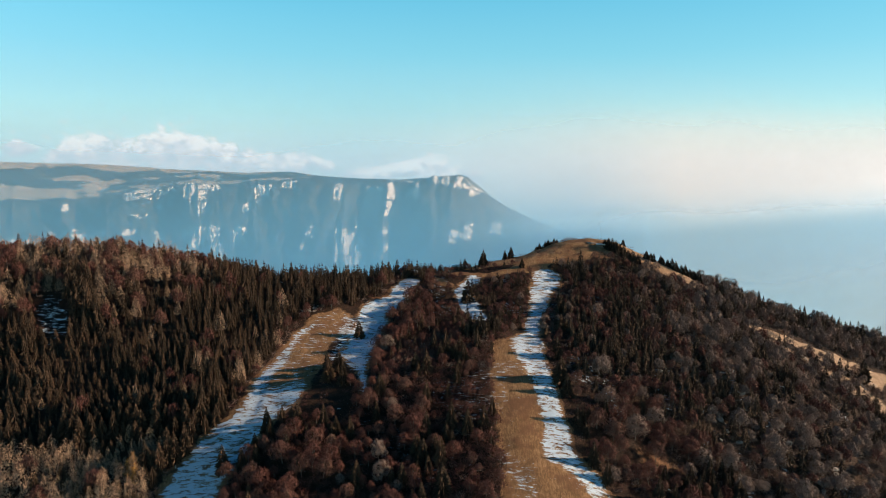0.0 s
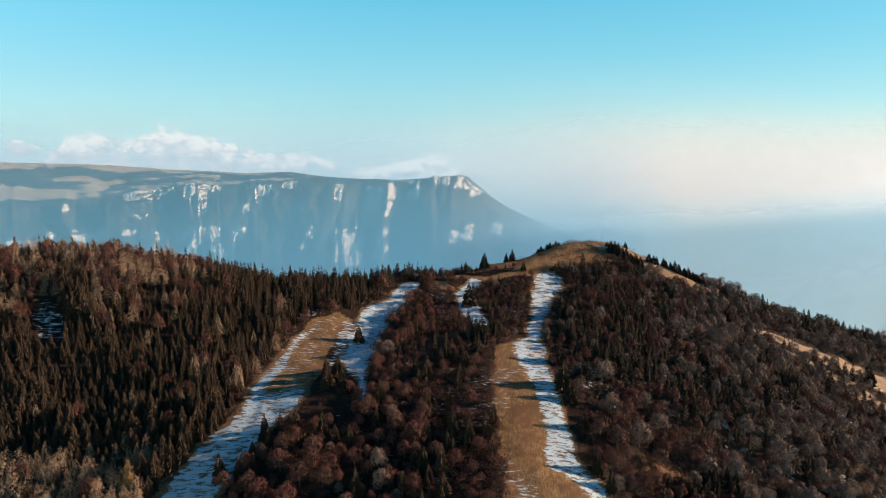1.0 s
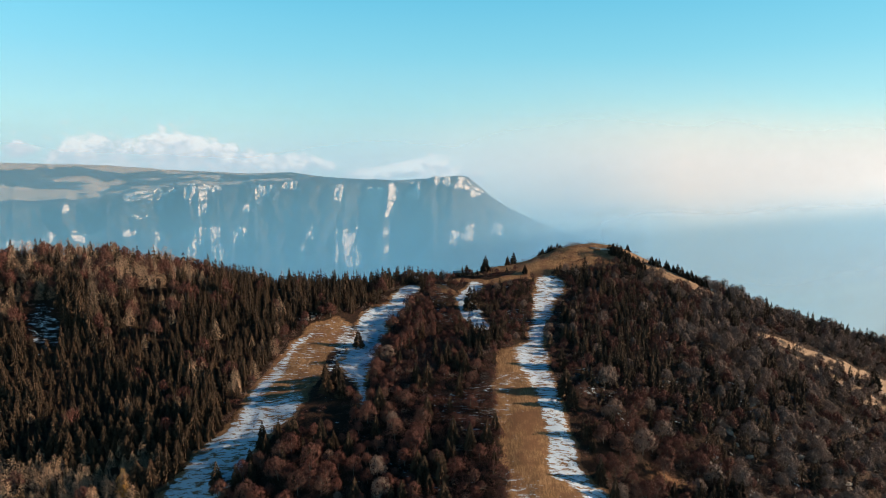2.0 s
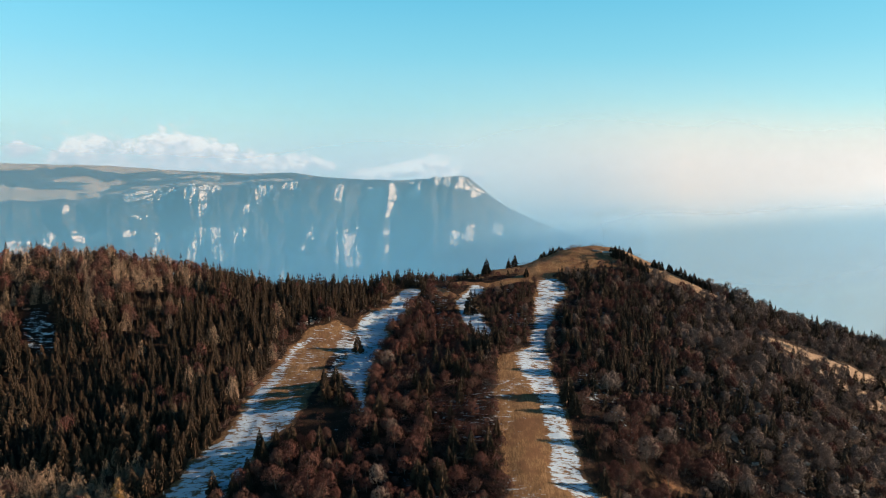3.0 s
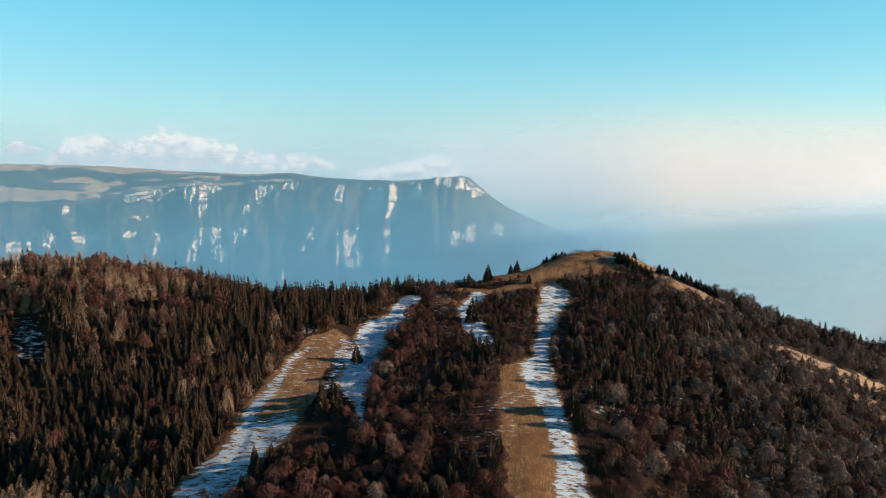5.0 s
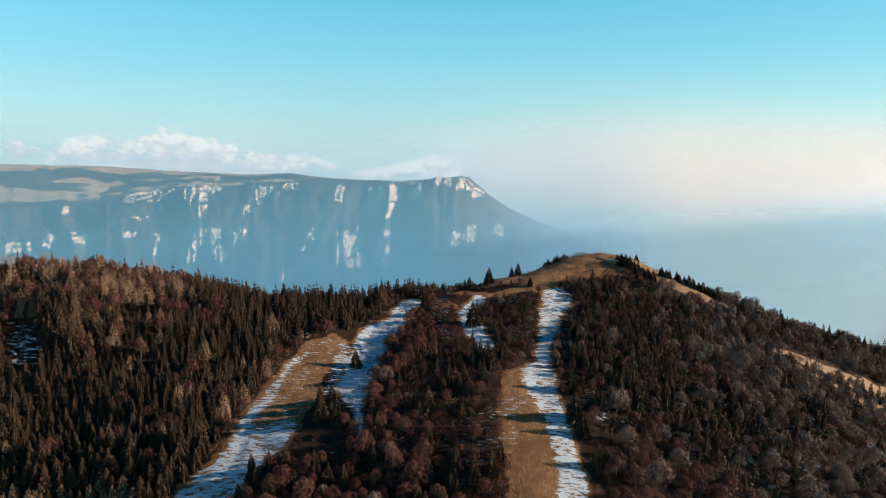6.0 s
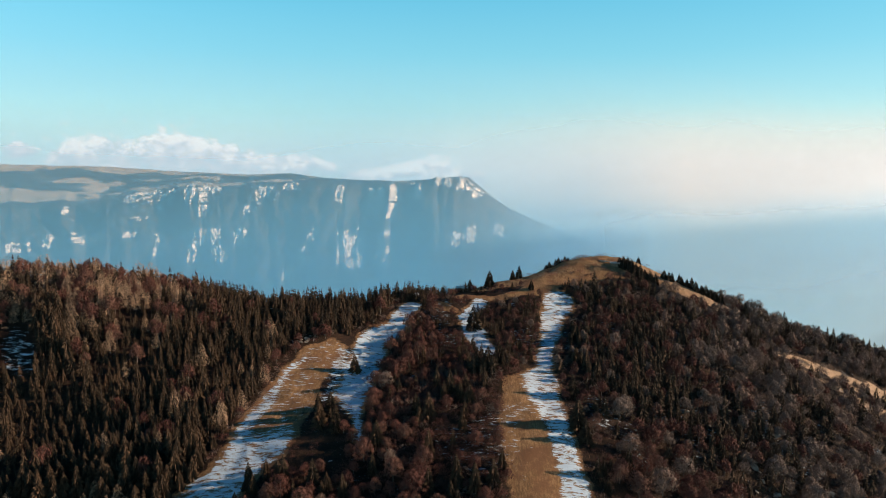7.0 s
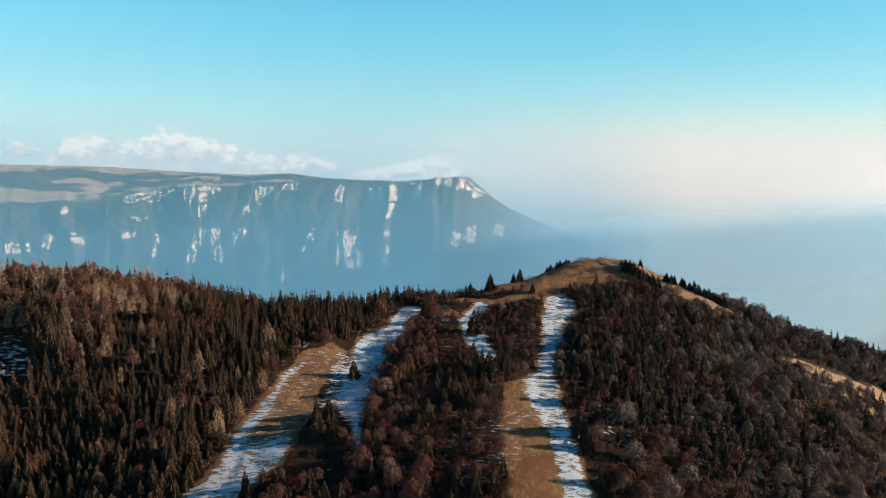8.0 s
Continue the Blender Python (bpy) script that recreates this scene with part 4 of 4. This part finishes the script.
def cloud_bank(y, tops, base, label):
    """tops: column and row of the cloud's top along it; base: row of its foot."""
    k = y / FAR
    cols = [p[0] for p in tops]
    xs, w = np.arange(cols[0] - 25, cols[-1] + 26, 3.0), np.linspace(-0.35, 1.6, 40)
    U, W = np.meshgrid(xs, w, indexing="ij")
    crown = np.interp(U, cols, [p[1] for p in tops])
    r = base + (crown - base) * W
    crown = crown + 4 * fbm(U / 26, U * 0, 81, 4)
    r = base + (crown - base) * W
    density = smooth(1.15, 0.72, W) * smooth(-0.32, 0.40, W)
    density = density * smooth(cols[0] - 25, cols[0] + 12, U) * smooth(cols[-1] + 25, cols[-1] - 15, U)
    v = np.stack([col_x(U) * k, U * 0 + y, 112 + (row_z(r) - 112) * k], -1).reshape(-1, 3)
    ob = new("cloud", mesh_of("cloud", v, grid_faces(len(xs), len(w)), [MAT_CLOUD], attrs=[("along", W.ravel()), ("up", density.ravel())]))
    tagged(ob, label, "cloud", kind="structure")


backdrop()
cloud_bank(4900, [(20, 258), (45, 246), (70, 262)], 276, "small white cloud low over the plateau")
cloud_bank(4890, [(90, 268), (140, 240), (195, 230), (250, 240), (320, 233), (365, 240), (420, 254), (470, 270), (530, 268), (560, 272), (600, 290)], 311, "long white cumulus cloud lying over the plateau")
cloud_bank(4885, [(610, 298), (650, 293), (690, 289), (735, 280), (790, 287), (850, 300)], 324, "thin white cloud behind the escarpment")
far_spur()

# ---------------------------------------------------------------- rocks and huts
def stone_material(name, dark, light):
    m = Nodes(name)
    c = m.coords()
    n = m.noise(c, 1.1, 6, 0.7)
    f = m.noise(c, 6.0, 4, 0.7)
    col = m.mix(m.ramp(n, (0.35, 0.0), (0.65, 1.0)), dark, light)
    col = m.mix(m.ramp(f, (0.50, 0.0), (0.70, 0.5)), col, (0.07, 0.065, 0.055))
    return m.surface(col, 0.9, m.bump(f, 0.8, 0.15))


MAT_STONE = stone_material("grey_limestone", (0.08, 0.072, 0.062), (0.34, 0.31, 0.27))
MAT_PLANK = stone_material("weathered_boards", (0.10, 0.075, 0.055), (0.24, 0.18, 0.13))
MAT_WHITE = stone_material("bleached_wood", (0.42, 0.40, 0.37), (0.72, 0.70, 0.66))
MAT_ROOF = stone_material("pale_sheet_roof", (0.40, 0.38, 0.36), (0.62, 0.60, 0.57))


def rock_mesh(seed, sx, sy, sz):
    """A broken, angular block."""
    bm = bmesh.new()
    bmesh.ops.create_icosphere(bm, subdivisions=2, radius=1.0)
    cuts = [Vector((math.sin(seed + k * 2.4), math.cos(seed * 1.7 + k * 2.4), 0.75 * math.sin(seed * 2.3 + k * 1.3))).normalized() for k in range(7)]
    for v in bm.verts:
        p = v.co.copy()
        for k, c in enumerate(cuts):
            over = p.dot(c) - (0.45 + 0.08 * (k % 4))
            if over > 0:
                p -= c * over
        p *= 1 + 0.16 * noise.noise(p * 2.6 + Vector((seed, 0, 0)))
        v.co = Vector((p.x * sx, p.y * sy, p.z * sz))
    me = bpy.data.meshes.new("rock")
    bm.to_mesh(me)
    bm.free()
    me.materials.append(MAT_STONE)
    return me


ROCKS = [rock_mesh(3.1 * k, 1.5 + 0.3 * (k % 3), 1.0 + 0.2 * (k % 2), 0.8 + 0.25 * (k % 4)) for k in range(6)]
# outcrops on the stony eastern slope: x, y, spread, count
for cx, cy, wide, count in [(161, 332, 7, 16), (150, 318, 5, 9), (186, 322, 8, 14), (205, 335, 7, 10), (196, 300, 8, 14), (214, 312, 9, 16), (170, 352, 8, 8),
                            (130, 340, 6, 7), (118, 395, 8, 7), (150, 402, 9, 8), (225, 340, 9, 10), (140, 300, 8, 8), (100, 405, 7, 6)]:
    for k in range(count):
        x, y = cx + rng.normal() * wide, cy + rng.normal() * wide * 0.8
        r = (0.5 + 1.0 * rng.random() ** 2)
        ob = new("rock", ROCKS[int(rng.integers(6))])
        ob.matrix_basis = Matrix.LocRotScale((x, y, float(ground_z(x, y)) + 0.15 * r), Euler((rng.normal() * 0.25, rng.normal() * 0.25, rng.random() * 6.28)), (r * 1.2, r, r))
        tagged(ob, "grey limestone rock lying among shrubs", "rock", group="rocks on the slope")


def slab(x, y):
    ob = new("rock_ledge", rock_mesh(40.0, 5.5, 1.6, 0.8))
    ob.matrix_basis = Matrix.LocRotScale((x, y, float(ground_z(x, y)) + 0.5), Euler((0, 0.06, -0.25)), (1, 1, 1))
    tagged(ob, "pale rock ledge breaking through the dry pasture", "rock ledge")


slab(121, 499)


def box_mesh(name, sx, sy, sz, mat, bevel=0.06):
    bm = bmesh.new()
    bmesh.ops.create_cube(bm, size=1.0)
    for v in bm.verts:
        v.co = Vector((v.co.x * sx, v.co.y * sy, (v.co.z + 0.5) * sz))
    bmesh.ops.bevel(bm, geom=bm.edges[:], offset=bevel, segments=1, affect="EDGES")
    me = bpy.data.meshes.new(name)
    bm.to_mesh(me)
    bm.free()
    me.materials.append(mat)
    return me


def gable_mesh(name, sx, sy, rise, mat):
    """A pitched roof with thickness, its ridge along x."""
    bm = bmesh.new()
    t = 0.18
    ring = [(-sy / 2, 0), (0, rise), (sy / 2, 0), (sy / 2, t), (0, rise + t), (-sy / 2, t)]
    ends = [[bm.verts.new((x, y, z)) for y, z in ring] for x in (-sx / 2, sx / 2)]
    n = len(ring)
    for k in range(n):
        bm.faces.new((ends[0][k], ends[0][(k + 1) % n], ends[1][(k + 1) % n], ends[1][k]))
    for e in ends:
        bm.faces.new((e[0], e[1], e[4], e[5]))
        bm.faces.new((e[1], e[2], e[3], e[4]))
    bmesh.ops.recalc_face_normals(bm, faces=bm.faces[:])
    me = bpy.data.meshes.new(name)
    bm.to_mesh(me)
    bm.free()
    me.materials.append(mat)
    return me


def hut(name, x, y, turn, sx, sy, wall, rise, label):
    root = tagged(new(name), label, "hut")
    part("walls", box_mesh("walls", sx, sy, wall + 1.0, MAT_PLANK), root)
    roof = part("roof", gable_mesh("roof", sx + 0.8, sy + 1.0, rise, MAT_ROOF), root, "pale sheet roof")
    roof.location = (0, 0, wall + 1.0)
    door = part("door", box_mesh("door", 0.9, 0.10, 1.9, MAT_BARK, 0.02), root)
    door.location = (sx * 0.2, -sy / 2 - 0.04, 1.0)
    root.matrix_basis = pose(x, y, float(ground_z(x, y)) - 0.9, 0, 0, turn)


hut("lift_hut", -20, 449, 12, 4.5, 3.6, 2.2, 1.1, "small wooden lift hut with a pale roof on the saddle")
hut("mountain_shelter", 15, 463, -4, 13.0, 4.5, 2.2, 0.9, "long low wooden shelter with a pale roof on the ridge")
hut("summit_hut", 128.5, 494, -8, 8.0, 4.2, 1.7, 0.7, "low wooden hut with a pale roof dug into the dry pasture")


def marker_post(x, y, tall):
    """A slim white post with a dark foot, beside the run."""
    root = tagged(new("marker_post"), "white wooden marker post beside the snowy run", "post", group="marker posts")
    bm = bmesh.new()
    bmesh.ops.create_cone(bm, cap_ends=True, segments=8, radius1=0.16, radius2=0.12, depth=tall)
    me = bpy.data.meshes.new("post")
    bm.to_mesh(me)
    bm.free()
    me.materials.append(MAT_WHITE)
    part("post", me, root).location = (0, 0, tall / 2)
    part("foot", box_mesh("foot", 0.42, 0.42, 0.3, MAT_PLANK, 0.03), root)
    root.matrix_basis = pose(x, y, float(ground_z(x, y)) - 0.1, 0, 3, 20)


marker_post(-90.5, 306, 1.9)
marker_post(-117, 259, 1.7)
marker_post(-43, 404, 2.0)
marker_post(-52, 369, 1.7)

# stones breaking out at the upper rim of the western run, and fallen stems in the wood above it
for k in range(14):
    x, y, r = -80 + 3.2 * math.sin(k * 2.4) + 0.5 * k - 3, 376 + 2.2 * math.cos(k * 1.9) + 0.35 * k, 0.5 + 0.5 * hash2(k, 2, 8)
    ob = new("rock", ROCKS[k % 6])
    ob.matrix_basis = Matrix.LocRotScale((x, y, float(ground_z(x, y)) + 0.3 * r), Euler((0.2, 0.1, k * 1.3)), (r * 1.3, r, r * 1.2))
    tagged(ob, "pale limestone rock at the rim of the run", "rock", group="rocks on the slope")


def fallen_stem(x, y, length, turn, tilt):
    s = Shape()
    s.rod((-length / 2, 0, 0.25), (length / 2, 0, 0.25), 0.22, 0.10, 0, 7)
    for k in range(5):
        a = (-0.3 + 0.18 * k) * length
        s.rod((a, 0, 0.3), (a + 0.5, 0.8 * (-1) ** k, 0.9), 0.06, 0.02, 0, 4)
    v, f, m = s.arrays()
    ob = new("fallen_tree", mesh_of("fallen_tree", v, f, [MAT_WHITE], smooth_faces=True))
    ob.matrix_basis = pose(x, y, float(ground_z(x, y)) + 0.4, 0, tilt, turn)
    tagged(ob, "bleached fallen tree stem lying in the spruce wood", "fallen tree", group="fallen trees")


fallen_stem(-101, 402, 9.0, 12, 14)
fallen_stem(-97, 400, 7.0, 28, 10)
